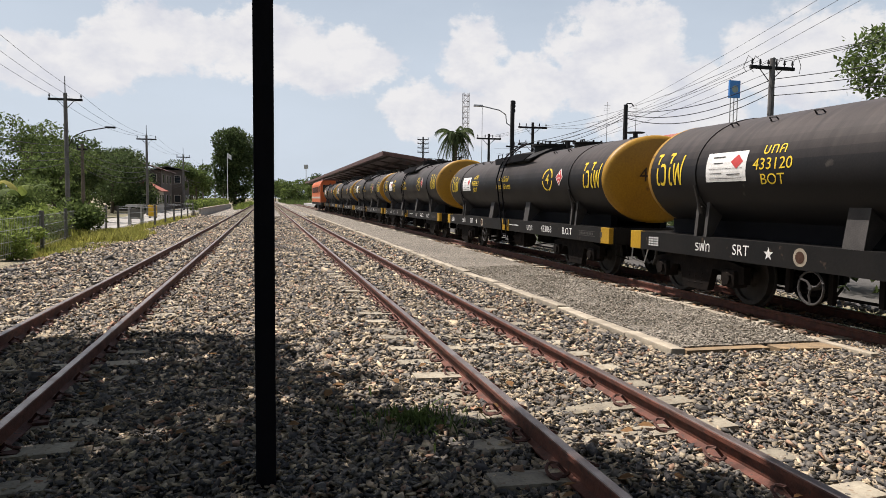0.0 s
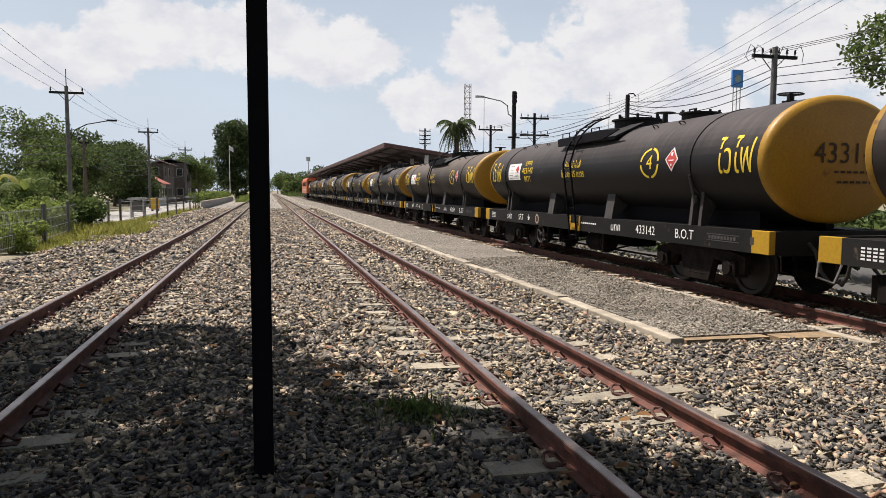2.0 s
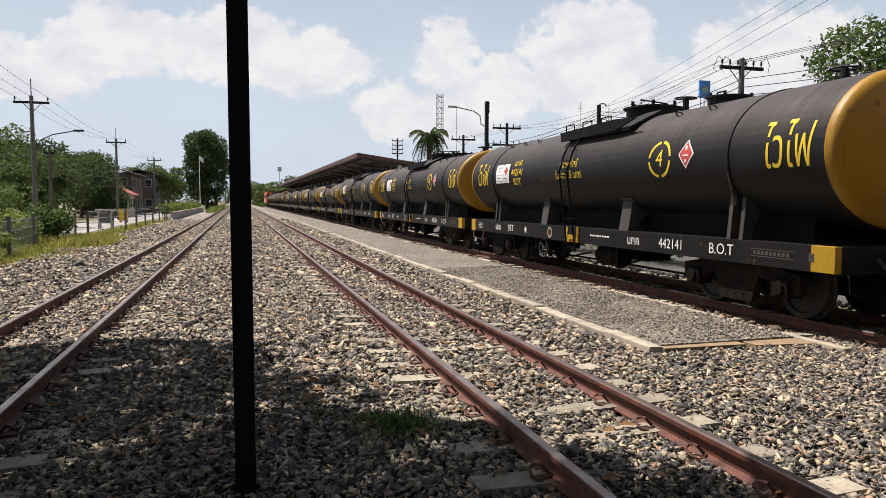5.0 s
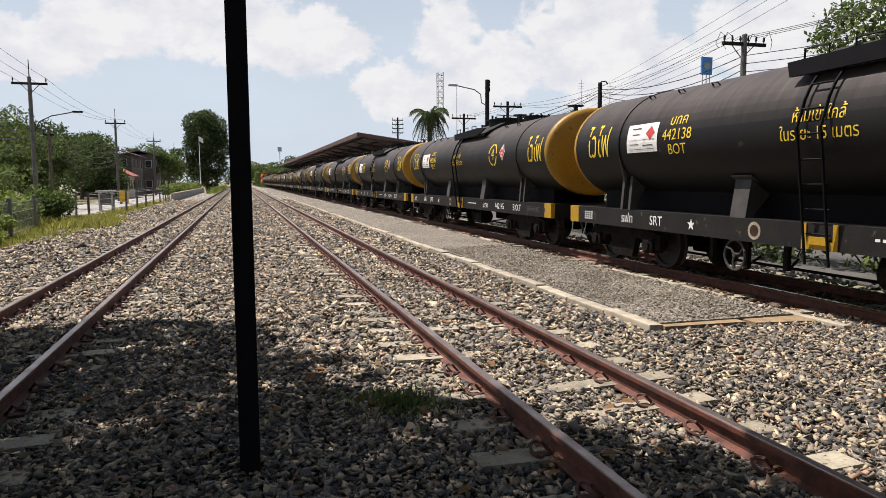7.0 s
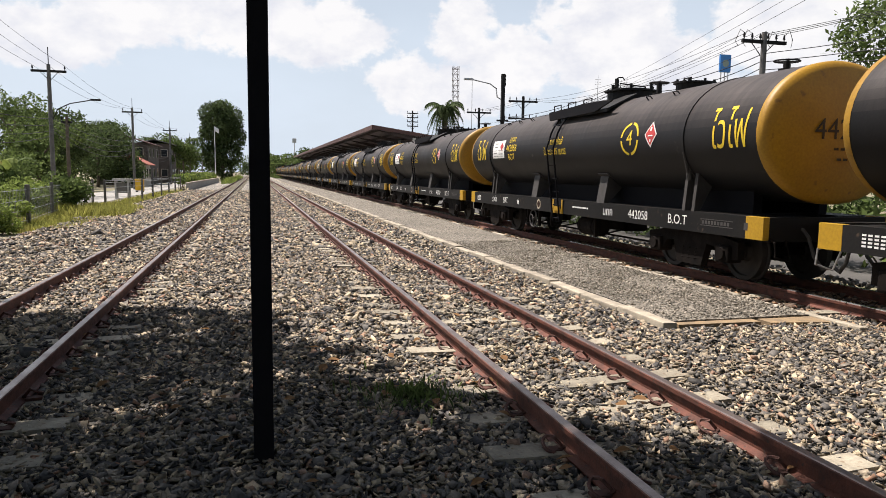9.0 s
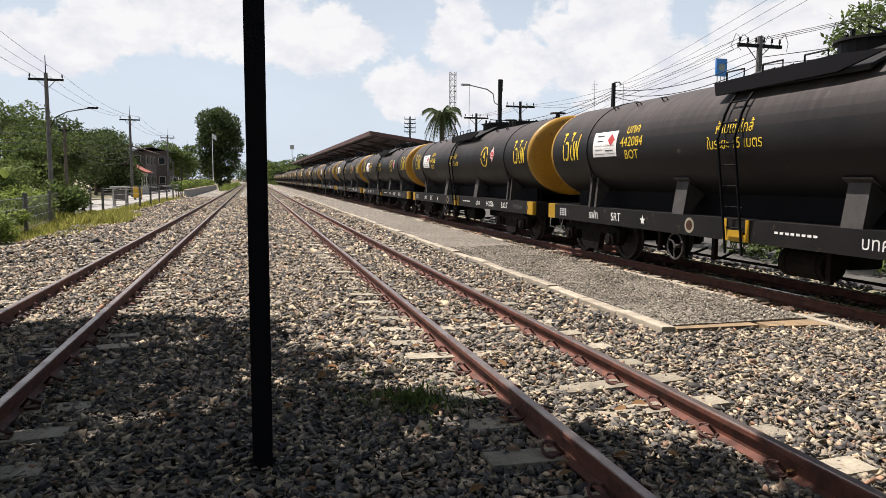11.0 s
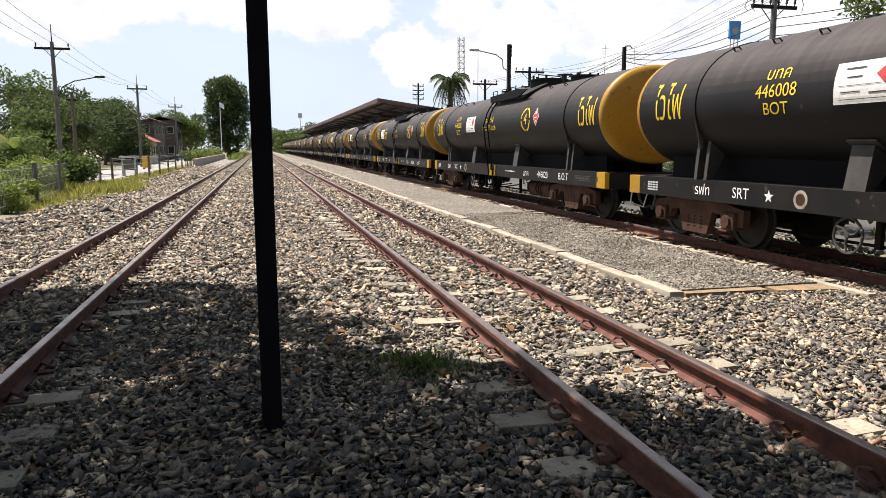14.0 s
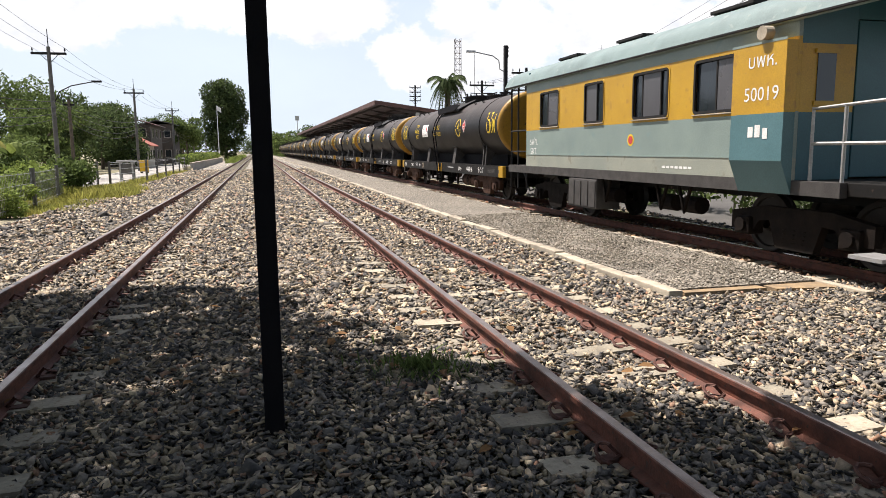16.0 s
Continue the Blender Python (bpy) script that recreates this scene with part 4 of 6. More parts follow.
    part("placard_text", on_tank(bars([(-0.16, 0.155, 0.26, 0.02), (-0.16, 0.06, 0.2, 0.014), (0.0, -0.03, 0.72, 0.006), (-0.2, -0.1, 0.26, 0.012), (0.18, -0.12, 0.28, 0.016), (0.0, -0.18, 0.7, 0.008)]), py, 2.25, R, CZ, 0.008), M_SADDLE, plac)
    # markings on the solebar
    xs = -HALF - 0.003
    part("stencil_block", on_side(bars([(u, v, 0.055, 0.022) for u in (-0.12, -0.04, 0.04, 0.12) for v in (-0.06, -0.02, 0.02, 0.06)]), xs, L - 0.75, 0.95), M_WHITE, w, "block of small white stencilling")
    part("operator_mark", on_side(letters("รฟท", 0.15), xs, L - 2.1, 0.95), M_WHITE, w, "white Thai operator's letters")
    part("operator_mark", on_side(letters("SRT", 0.15), xs, L - 2.95, 0.95), M_WHITE, w, "white operator's letters")
    st = N()
    star = [st.verts.new(((0.09 if k % 2 == 0 else 0.036) * math.sin(k * math.pi / 5), (0.09 if k % 2 == 0 else 0.036) * math.cos(k * math.pi / 5), 0)) for k in range(10)]
    st.faces.new(star)
    part("star_mark", on_side(st, xs, L - (3.85 if L == LA else 3.5), 0.95), M_WHITE, w, "white star")
    ry = L - (5.15 if L == LA else 4.05)
    m_ = N()
    bmesh.ops.create_circle(m_, cap_ends=True, segments=20, radius=0.115)
    med = part("roundel", on_side(m_, xs, ry, 0.95), M_KERB, w, "cream and red roundel")
    m_ = N()
    bmesh.ops.create_circle(m_, cap_ends=True, segments=20, radius=0.075)
    part("roundel_centre", on_side(m_, xs - 0.003, ry, 0.95), M_RUSTB, med)
    part("sill_code", on_side(letters("บทค", 0.15), xs, 4.1, 0.95), M_WHITE, w, "white stencilled wagon class")
    part("sill_code", on_side(letters("B.O.T", 0.15), xs, 1.9, 0.95), M_WHITE, w, "white stencilled class letters")
    part("sill_data", on_side(bars([(-0.3 + 0.07 * k, 0.0, 0.05, 0.05) for k in range(9)] + [(0, 0.045, 0.72, 0.012), (0, -0.045, 0.72, 0.012), (0.62, 0, 0.08, 0.1)]), xs, 0.95, 0.96), M_SADDLE, w, "box of small grey stencilling")
    part("sill_data", on_side(bars([(-0.35 + 0.09 * k, 0.0, 0.06, 0.03) for k in range(8)]), xs, 5.2, 0.97), M_WHITE, w)
    part("class_lettering", on_tank(letters("บทค", 0.17, True), ny, 2.47, R, CZ), M_YELTXT, w, "yellow class lettering")
    part("class_lettering", on_tank(letters("BOT", 0.16, True), ny, 2.03, R, CZ), M_YELTXT, w, "yellow class letters")
    return w, sets, ny


def number(w, digits, L, ny):
    """Each wagon's own running number, on the barrel, the sill and the rear end."""
    side = part("running_number", on_tank(letters(digits, 0.17, True), ny, 2.25, R, CZ), M_YELTXT, w, "yellow running number")
    oval(side, L)
    part("running_number", on_side(letters(digits, 0.15), -HALF - 0.003, 3.05, 0.95), M_WHITE, w, "white running number")
    part("running_number", on_rear(letters(digits, 0.27), 0.1, (-0.156 if L > 12.2 else -0.076), 2.22 if L > 12.2 else 2.1), M_DKTXT, w, "dark running number on the yellow end")
    part("end_data", on_rear(bars([(-0.3 + 0.1 * k, 0, 0.07, 0.03) for k in range(7)] + [(-0.25 + 0.1 * k, -0.13, 0.07, 0.03) for k in range(6)]), 0.18, (-0.157 if L > 12.2 else -0.077), 1.98 if L > 12.2 else 1.87), M_DKTXT, w)


WIDE = {"tank_barrel", "tank_end", "hold_down_strap", "flammable_lettering", "class_ring", "class_digit", "hazard_diamond", "diamond_field", "diamond_mark", "warning_lettering",
        "placard", "placard_diamond", "placard_text", "class_lettering", "lifting_lug", "walkway", "walkway_edge", "walkway_grip", "tank_dome", "dome_lid", "valve", "manhole_cover"}


def oval(ob, L):
    """Turn the round barrel and what lies on it into the oval section of its build."""
    wide, high, mid = (1.217, 0.974, 2.19) if L > 12.2 else (1.19, 0.885, 2.035)
    for v in ob.data.vertices:
        v.co.x *= wide
        v.co.z = mid + (v.co.z - CZ) * high


def oval_tank(w, L):
    for o in w.children_recursive:
        kind_ = o.name.split(".")[0]
        if kind_ in WIDE:
            oval(o, L)
        elif kind_ == "ladder":
            for v in o.data.vertices:
                if v.co.z > 2.2:
                    v.co.x *= 1.19
                elif v.co.z > 1.15:
                    v.co.x *= 1 + 0.19 * (v.co.z - 1.15) / 1.05
        elif kind_ == "strap_bolt" and L < 12.2:
            for v in o.data.vertices:
                v.co.z -= 0.12

SPEED = 17.15
LA, LB, LC = 12.5, 13.4, 12.05  # three builds of wagon, by length
first, first_sets, ny_a = tank_wagon(LA, 0)
long_w, long_sets, ny_b = tank_wagon(LB, 1)
short_w, short_sets, ny_c = tank_wagon(LC, 0)
brown, brown_sets, ny_d = tank_wagon(LC, 2)
# running number, build, y of the rear corner at nine seconds
MAKEUP = [("4420%02d" % (15 + 7 * i), first, 165.6 + 13.41 * i) for i in (4, 3, 2, 1)] + [
    ("433063", short_w, 165.7), ("433120", short_w, 152.84), ("433079", brown, 139.96), ("433142", short_w, 127.08), ("433056", brown, 114.2)] + [
    (n, first, 101.0 - 13.41 * i) for i, n in enumerate(("442063", "442134", "442141", "442136", "442145", "442138", "442062", "442058", "442095", "442086", "442084", "442110", "442096"))] + [
    ("446020", long_w, -74.29), ("446008", long_w, -88.62), ("446016", long_w, -102.95)]
for source, length in ((first, LA), (long_w, LB), (short_w, LC), (brown, LC)):
    oval_tank(source, length)
BUILD = {first: (LA, ny_a), long_w: (LB, ny_b), short_w: (LC, ny_c), brown: (LC, ny_d)}
TRAIN = []  # thing, y of its rear corner at nine seconds, running number, length, place of the number
used = set()
for digits, src, y9 in MAKEUP:
    w = copy_thing(src, pose(TX, y9, 0)) if src in used else src
    used.add(src)
    TRAIN.append((w, y9, digits, *BUILD[src]))
    if src is brown:
        tagged(w, "browned bogie tank wagon with yellow dished ends")
for w, y9, digits, L, ny in TRAIN:
    number(w, digits, L, ny)
    w.matrix_basis = pose(TX, y9, 0)

# ---- brake van at the train's tail ----
VAN_Y9, VW = -115.35, 1.18
van = thing("brake_van", "yellow and grey-green bogie brake van with open end platform", "brake van", group="wagons of the train")
WIN = [(3.05, 0.45), (4.64, 0.49), (6.5, 0.36), (8.48, 0.46)]  # centre and half width
SLID = [(0.5, 1.0), (0.25, 0.8), (0.0, 0.65), (0.38, 1.0)]  # share of each window behind the grey pane, from its front edge


def round_frame(x0, x1, cy, cz_, hy, hz, r, width):
    """A flat frame with round corners in a wall that faces x; hy, hz are its outer half sizes."""
    b = N()

    def loop(hy_, hz_, r_):
        return [(cy + sy * (hy_ - r_) + r_ * math.cos(a), cz_ + sz * (hz_ - r_) + r_ * math.sin(a))
                for sy, sz, a0 in ((1, 1, 0), (-1, 1, 90), (-1, -1, 180), (1, -1, 270)) for a in (radians(a0 + 18 * k) for k in range(6))]
    outer, inner = loop(hy, hz, r), loop(hy - width, hz - width, max(r - width, 0.02))
    rings = [[b.verts.new((xx, u, v)) for u, v in pts] for xx, pts in ((x0, outer), (x1, outer), (x1, inner), (x0, inner))]
    for q, p in zip(rings, rings[1:] + rings[:1]):
        for k in range(24):
            b.faces.new((q[k], q[(k + 1) % 24], p[(k + 1) % 24], p[k]))
    return b


def side_wall(x, y0, y1, z0, z1, openings, t=0.05):
    """A wall that faces x with openings (y0, y1, z0, z1) cut through it."""
    b = N()
    ys = sorted({y0, y1, *[o for op in openings for o in op[:2]]})
    for a, c in zip(ys, ys[1:]):
        cut = [op for op in openings if op[0] < (a + c) / 2 < op[1]]
        spans = [(z0, z1)] if not cut else [(z0, cut[0][2]), (cut[0][3], z1)]
        for p, q in spans:
            if q - p > 0.002:
                box(b, min(x, x + t), max(x, x + t), a, c, p, q)
    return b


for s in (-1, 1):
    x = s * VW
    xw = x if s < 0 else x - 0.05
    part("lower_panel", side_wall(xw, 1.6, 9.75, 1.435, 1.98, []), M_VANG, van, "grey-green lower side panel")
    part("skirt_panel", side_wall(xw, 1.6, 9.75, 1.17, 1.431, []), M_VANP, van, "dusty pale grey skirt panel")
    b = N()
    box(b, min(x, x + s * 0.008), max(x, x + s * 0.008), 1.6, 9.75, 1.424, 1.442)
    part("panel_seam", b, M_VANG, van)
    edges = [1.6] + [e for c, h in WIN for e in (c - h, c + h)] + [9.75]
    for k, (p, q) in enumerate(zip(edges, edges[1:])):
        if k % 2 == 0:
            part("window_pier", side_wall(xw, p, q, 1.98, 2.84, []), M_VANY, van, "yellow panel between the windows")
        else:
            part("window_apron", side_wall(xw, p, q, 1.98, 2.05, []), M_VANY, van)
            part("window_head", side_wall(xw, p, q, 2.77, 2.84, []), M_VANY, van)
    part("cant_rail", side_wall(xw, 1.6, 9.75, 2.84, 3.1, []), M_VANG, van, "grey-green band under the roof")
    b = N()
    box(b, min(x, x - s * 0.1), max(x, x - s * 0.1), 0.9, 10.9, 1.0, 1.168)
    part("sole_bar", b, M_SADDLE, van, "dusty dark side sill")
    for (c, h), (g0, g1) in zip(WIN, SLID):
        f = part("window", round_frame(x - 0.008, x + 0.008, c, 2.41, h + 0.045, 0.405, 0.1, 0.035), M_VANY, van, "sliding window with rounded corners")
        part("rubber_seal", round_frame(x - 0.014, x + 0.014, c, 2.41, h + 0.016, 0.376, 0.075, 0.04), M_IRON, f, "black rubber seal")
        b = N()
        box(b, min(x, x + s * 0.03), max(x, x + s * 0.03), c - h - 0.02, c + h + 0.02, 2.012, 2.03, 0.004)
        part("sill", b, M_KERB, f, "pale window sill")
        b = N()
        box(b, x - s * 0.036 - 0.004, x - s * 0.036 + 0.004, c - h, c + h, 2.05, 2.77)
        part("pane", b, M_GLASS, f)
        y0_, y1_ = c + h - 2 * h * g1, c + h - 2 * h * g0
        b = N()
        box(b, x - s * 0.02 - 0.004, x - s * 0.02 + 0.004, y0_, y1_, 2.05, 2.77)
        part("pane", b, M_FILM, f, "grey filmed sliding pane")
        for yy in (y0_ + 0.012, y1_ - 0.012):
            b = N()
            box(b, x - s * 0.02 - 0.012, x - s * 0.02 + 0.012, yy - 0.014, yy + 0.014, 2.05, 2.77)
            part("sash", b, M_IRON, f)
# look-out bay at the rear corner
for s in (-1, 1):
    x, xo = s * VW, s * (VW + 0.16)
    for name, p, q, m in (("bay_upper", 1.97, 2.8, M_VANY), ("bay_lower", 1.4, 1.97, M_VANT2)):
        b = N()
        prism(b, [(1.6, p), (2.5, p), (2.5, q), (1.6, q)], "x", min(x + s * 0.002, xo), max(x + s * 0.002, xo))
        part(name, b, m, van, "look-out bay, yellow above" if name == "bay_upper" else "teal lower part of the bay")
    b = N()
    prism(b, [(x, 1.0), (x, 1.4), (xo, 1.4)], "y", 1.6, 2.5)
    part("bay_skirt", b, M_VANT2, van)
    b = N()
    cyl(b, (xo - s * 0.06, 1.95, 2.92), (xo + s * 0.06, 1.95, 2.92), 0.085, 16)
    part("tail_lamp", b, M_KERB, van, "round brass-coloured lamp housing")
    b = N()
    box(b, min(xo, xo + s * 0.004), max(xo, xo + s * 0.004), 1.6, 2.52, 2.8, 2.83)
    part("bay_trim", b, M_VANG, van)
for y, f in ((1.6, -1), (9.75, 1)):
    for name, p, q, m in (("end_lower", 1.17, 1.97, M_VANT), ("end_upper", 1.97, 2.76, M_VANY), ("end_top", 2.76, 3.3, M_VANT)):
        for x0, x1, zz in ((-VW + 0.052, -0.362, p), (0.362, VW - 0.052, p), (-0.36, 0.36, 3.05)):
            if x0 != -0.36 or name == "end_top":
                b = N()
                box(b, x0, x1, min(y, y - f * 0.05), max(y, y - f * 0.05), zz, q)
                part(name, b, m, van, "end wall panel")
    b = N()
    box(b, -0.34, 0.34, min(y, y - f * 0.03), max(y, y - f * 0.03), 1.19, 3.04, 0.01)
    part("end_door", b, M_VANT, van, "teal end door")
    for s in (-1, 1):
        b = N()
        box(b, s * 0.78 - 0.13, s * 0.78 + 0.13, y + f * 0.004, y + f * 0.012, 2.1, 2.65)
        part("end_window", b, M_GLASS, van, "small dark end window")
        for zz in (2.075, 2.675):
            b = N()
            box(b, s * 0.78 - 0.17, s * 0.78 + 0.17, min(y, y + f * 0.03), max(y, y + f * 0.03), zz - 0.025, zz + 0.025)
            part("window_bar", b, M_VANY, van)
# roof
b = N()
out = [(-VW - 0.07, 3.06)] + [(-VW * math.cos(a) * 1.03, 3.1 + 0.46 * math.sin(a)) for a in np.linspace(0.05, math.pi - 0.05, 15)] + [(VW + 0.06, 3.06)]
inn = [(u * 0.97, v - 0.05) for u, v in reversed(out)]
prism(b, out + inn, "y", 0.15, 11.0)
part("roof", b, M_VANR, van, "weathered pale green arched roof", True)
# thin dark strip along both roof edges
for s in (-1, 1):
    b = N()
    box(b, s * (VW + 0.045) - 0.035, s * (VW + 0.045) + 0.035, 0.2, 10.95, 3.03, 3.058, 0.006)
    part("gutter", b, M_IRON, van, "dark strip under the roof edge")
for y in (3.4, 6.1, 8.6):
    b = N()
    box(b, -0.72, -0.5, y - 0.45, y + 0.45, 3.50, 3.55, 0.01)
    for e in (-0.35, 0, 0.35):
        box(b, -0.7, -0.52, y + e - 0.03, y + e + 0.03, 3.44, 3.5)
    part("roof_board", b, M_IRON, van, "dark roof walkway board")
for y0, y1 in ((0.0, 1.6), (9.75, 11.0)):
    b = N()
    box(b, -VW + 0.1, VW - 0.1, y0, y1, 1.02, 1.17, 0.01)
    part("end_platform", b, M_SOLE, van, "open end platform floor")
for s in (-1, 1):
    b = N()
    x = s * (VW - 0.12)
    for pts in ([(x, 1.45, 1.17), (x, 1.45, 2.0), (x, 0.15, 2.05), (x, 0.08, 1.98), (x, 0.06, 1.17)], [(x, 1.45, 1.6), (x, 0.06, 1.6)], [(x, 1.0, 1.17), (x, 1.0, 2.02)]):
        tube(b, pts, 0.022, 7)
    part("platform_rail", b, M_STEEL, van, "tubular steel guard rail")
    b = N()
    tube(b, [(s * VW * 0.98, 0.06, 0.45), (s * VW * 0.98, 0.1, 1.1), (s * VW * 0.98, 0.1, 1.6)], 0.02, 6)
    box(b, s * VW - 0.25, s * VW + 0.1, 0.1, 0.5, 0.42, 0.46)
    part("step", b, M_STEEL, van, "steel step board")
    for yy in (9.9, 10.45, 10.9):
        b = N()
        tube(b, [(s * (VW - 0.08), yy, 0.6), (s * (VW - 0.08), yy, 3.06)], 0.022, 6)
        part("front_stanchion", b, M_IRON, van, "black upright of the front platform")
    for zz in (1.5, 2.0):
        b = N()
        tube(b, [(s * (VW - 0.08), 9.9, zz), (s * (VW - 0.08), 10.9, zz)], 0.018, 6)
        part("front_handrail", b, M_IRON, van)
b = N()
box(b, -VW, VW, -0.05, 0.05, 0.9, 1.17, 0.01)
part("buffer_beam", b, M_SOLE, van)
b = N()
box(b, -0.35, 0.35, 0.3, 10.6, 0.85, 1.02)
part("underframe", b, M_SOLE, van)
for y, w_ in ((6.88, 1.15),):
    b = N()
    box(b, -1.2, -0.7, y - w_ / 2, y + w_ / 2, 0.42, 0.98, 0.02)
    for k in range(4):
        box(b, -1.215, -1.2, y - w_ / 2 + k * w_ / 4 + 0.03, y - w_ / 2 + (k + 1) * w_ / 4 - 0.03, 0.46, 0.94, 0.004)
    part("battery_box", b, M_SADDLE, van, "grimy battery box under the floor")
for y in (3.6, 4.2, 5.95):
    b = N()
    tube(b, [(-1.1, y, 1.0), (-1.1, y + 0.15, 0.6), (-1.1, y + 0.3, 1.0)], 0.03, 6)
    cyl(b, (-0.9, y, 0.7), (-0.9, y + 0.35, 0.7), 0.13, 12)
    part("brake_gear", b, M_BOGIE, van)
for y in (1.75, 8.6):
    bogie(van, y, M_BOGIE, 0.9)
van_sets = [wheelset(van, y + e) for y in (1.75, 8.6) for e in (-0.85, 0.85)]
xv = -VW - 0.003
part("class_lettering", on_side(letters("บพห.", 0.17), -VW - 0.164, 1.98, 2.6), M_WHITE, van, "white Thai class lettering")
part("running_number", on_side(letters("50019", 0.17), -VW - 0.164, 1.98, 2.2), M_WHITE, van, "white running number")
part("faded_mark", on_side(bars([(-0.15, 0, 0.09, 0.13), (-0.03, 0.01, 0.09, 0.15), (0.1, -0.02, 0.08, 0.13)]), -VW - 0.164, 1.98, 1.75), M_WHITE, van, "faded white mark")
part("operator_mark", on_side(letters("รฟท.", 0.16), xv, 9.3, 1.72), M_WHITE, van, "white Thai operator's letters")
part("operator_mark", on_side(letters("SRT.", 0.15), xv, 9.3, 1.5), M_WHITE, van, "white operator's letters")
m_ = N()
bmesh.ops.create_circle(m_, cap_ends=True, segments=20, radius=0.1)
med = part("roundel", on_side(m_, xv, 5.18, 1.7), M_YELTXT, van, "yellow and red roundel")
m_ = N()
bmesh.ops.create_circle(m_, cap_ends=True, segments=20, radius=0.07)
part("roundel_centre", on_side(m_, xv - 0.003, 5.18, 1.7), M_RED, med)
part("sill_data", on_side(bars([(0.11 * k, 0, 0.08, 0.035) for k in range(7)]), xv, 4.2, 1.27), M_WHITE, van)

for o in van.children_recursive:
    if o.type == "MESH" and o.parent not in van_sets and o not in van_sets:
        for v in o.data.vertices:
            v.co.y = v.co.y * 1.05 + 0.05
for o in van_sets:
    o.matrix_basis = pose(0, o.location.y * 1.05 + 0.05, o.location.z)
# ---- locomotive at the head ----
LOCO_Y9 = 233.0
loco = thing("locomotive", "orange diesel locomotive with a dark red roof", "locomotive", group="wagons of the train")
b = N()
prism(b, [(-1.35, 1.15), (-1.35, 3.2), (-1.1, 3.62), (-0.6, 3.8), (0.6, 3.8), (1.1, 3.62), (1.35, 3.2), (1.35, 1.15)], "y", 0.6, 15.6)
part("car_body", b, M_LOCO, loco, "orange painted body")
b = N()
prism(b, [(-1.12, 3.63), (-0.6, 3.83), (0.6, 3.83), (1.12, 3.63)], "y", 0.4, 15.8)
box(b, -0.7, 0.7, 5, 8, 3.8, 3.95, 0.02)
part("roof", b, M_MAROON, loco, "dull red roof")
for y in (0.58, 15.62):
    for s in (-1, 1):
        b = N()
        box(b, s * 0.72 - 0.35, s * 0.72 + 0.35, y - 0.02, y + 0.02, 2.3, 3.1, 0.01)
        part("windscreen", b, M_GLASS, loco)
for s in (-1, 1):
    for y in (1.4, 14.4):
        b = N()
        box(b, s * 1.36 - 0.012, s * 1.36 + 0.012, y, y + 0.7, 2.3, 3.0)
        part("cab_window", b, M_GLASS, loco)
    for k in range(6):
        b = N()
        box(b, s * 1.36 - 0.012, s * 1.36 + 0.012, 3.4 + k * 1.7, 4.6 + k * 1.7, 2.3, 2.95)
        part("side_grille", b, M_IRON, loco)
    b = N()
    box(b, s * 1.36 - 0.006, s * 1.36 + 0.006, 0.6, 15.6, 1.6, 1.8)
    part("cream_stripe", b, M_WALLW, loco)
b = N()
box(b, -1.3, 1.3, 0, 16.2, 0.85, 1.15, 0.02)
part("underframe", b, M_IRON, loco)
b = N()
box(b, -1.1, 1.1, 6, 10, 0.35, 0.85, 0.08)
part("fuel_tank", b, M_IRON, loco)
for y in (2.9, 13.3):
    bogie(loco, y, M_BOGIE, 0.95)
loco_sets = [wheelset(loco, y + e, 0.45) for y in (2.9, 13.3) for e in (-0.85, 0.85)]

# ---- plants ----


def leaf_cloud(blobs, n, size, rnd, hang=0.0, shell=0.55):
    """Small rhombic leaves round a set of ellipsoids (centre, radii)."""
    vol = np.array([r[0] * r[1] + r[1] * r[2] + r[0] * r[2] for _, r in blobs])
    pick = rnd.choice(len(blobs), n, p=vol / vol.sum())
    c = np.array([b_[0] for b_ in blobs])[pick]
    rad = np.array([b_[1] for b_ in blobs])[pick]
    d = rnd.normal(0, 1, (n, 3))
    d /= np.linalg.norm(d, axis=1, keepdims=True)
    p = c + d * rad * (shell + (1.08 - shell) * rnd.rand(n, 1) ** 0.6) + rnd.normal(0, 0.06, (n, 3)) * rad
    a = rnd.normal(0, 1, (n, 3))
    a[:, 2] -= hang
    a /= np.linalg.norm(a, axis=1, keepdims=True)
    q = np.cross(a, rnd.normal(0, 1, (n, 3)))
    q /= np.linalg.norm(q, axis=1, keepdims=True) + 1e-9
    s = size * rnd.uniform(0.6, 1.35, (n, 1))
    v = np.stack([p - a * s, p + q * s * 0.45, p + a * s, p - q * s * 0.45], 1)
    return v.reshape(-1, 3), np.arange(4 * n).reshape(n, 4)


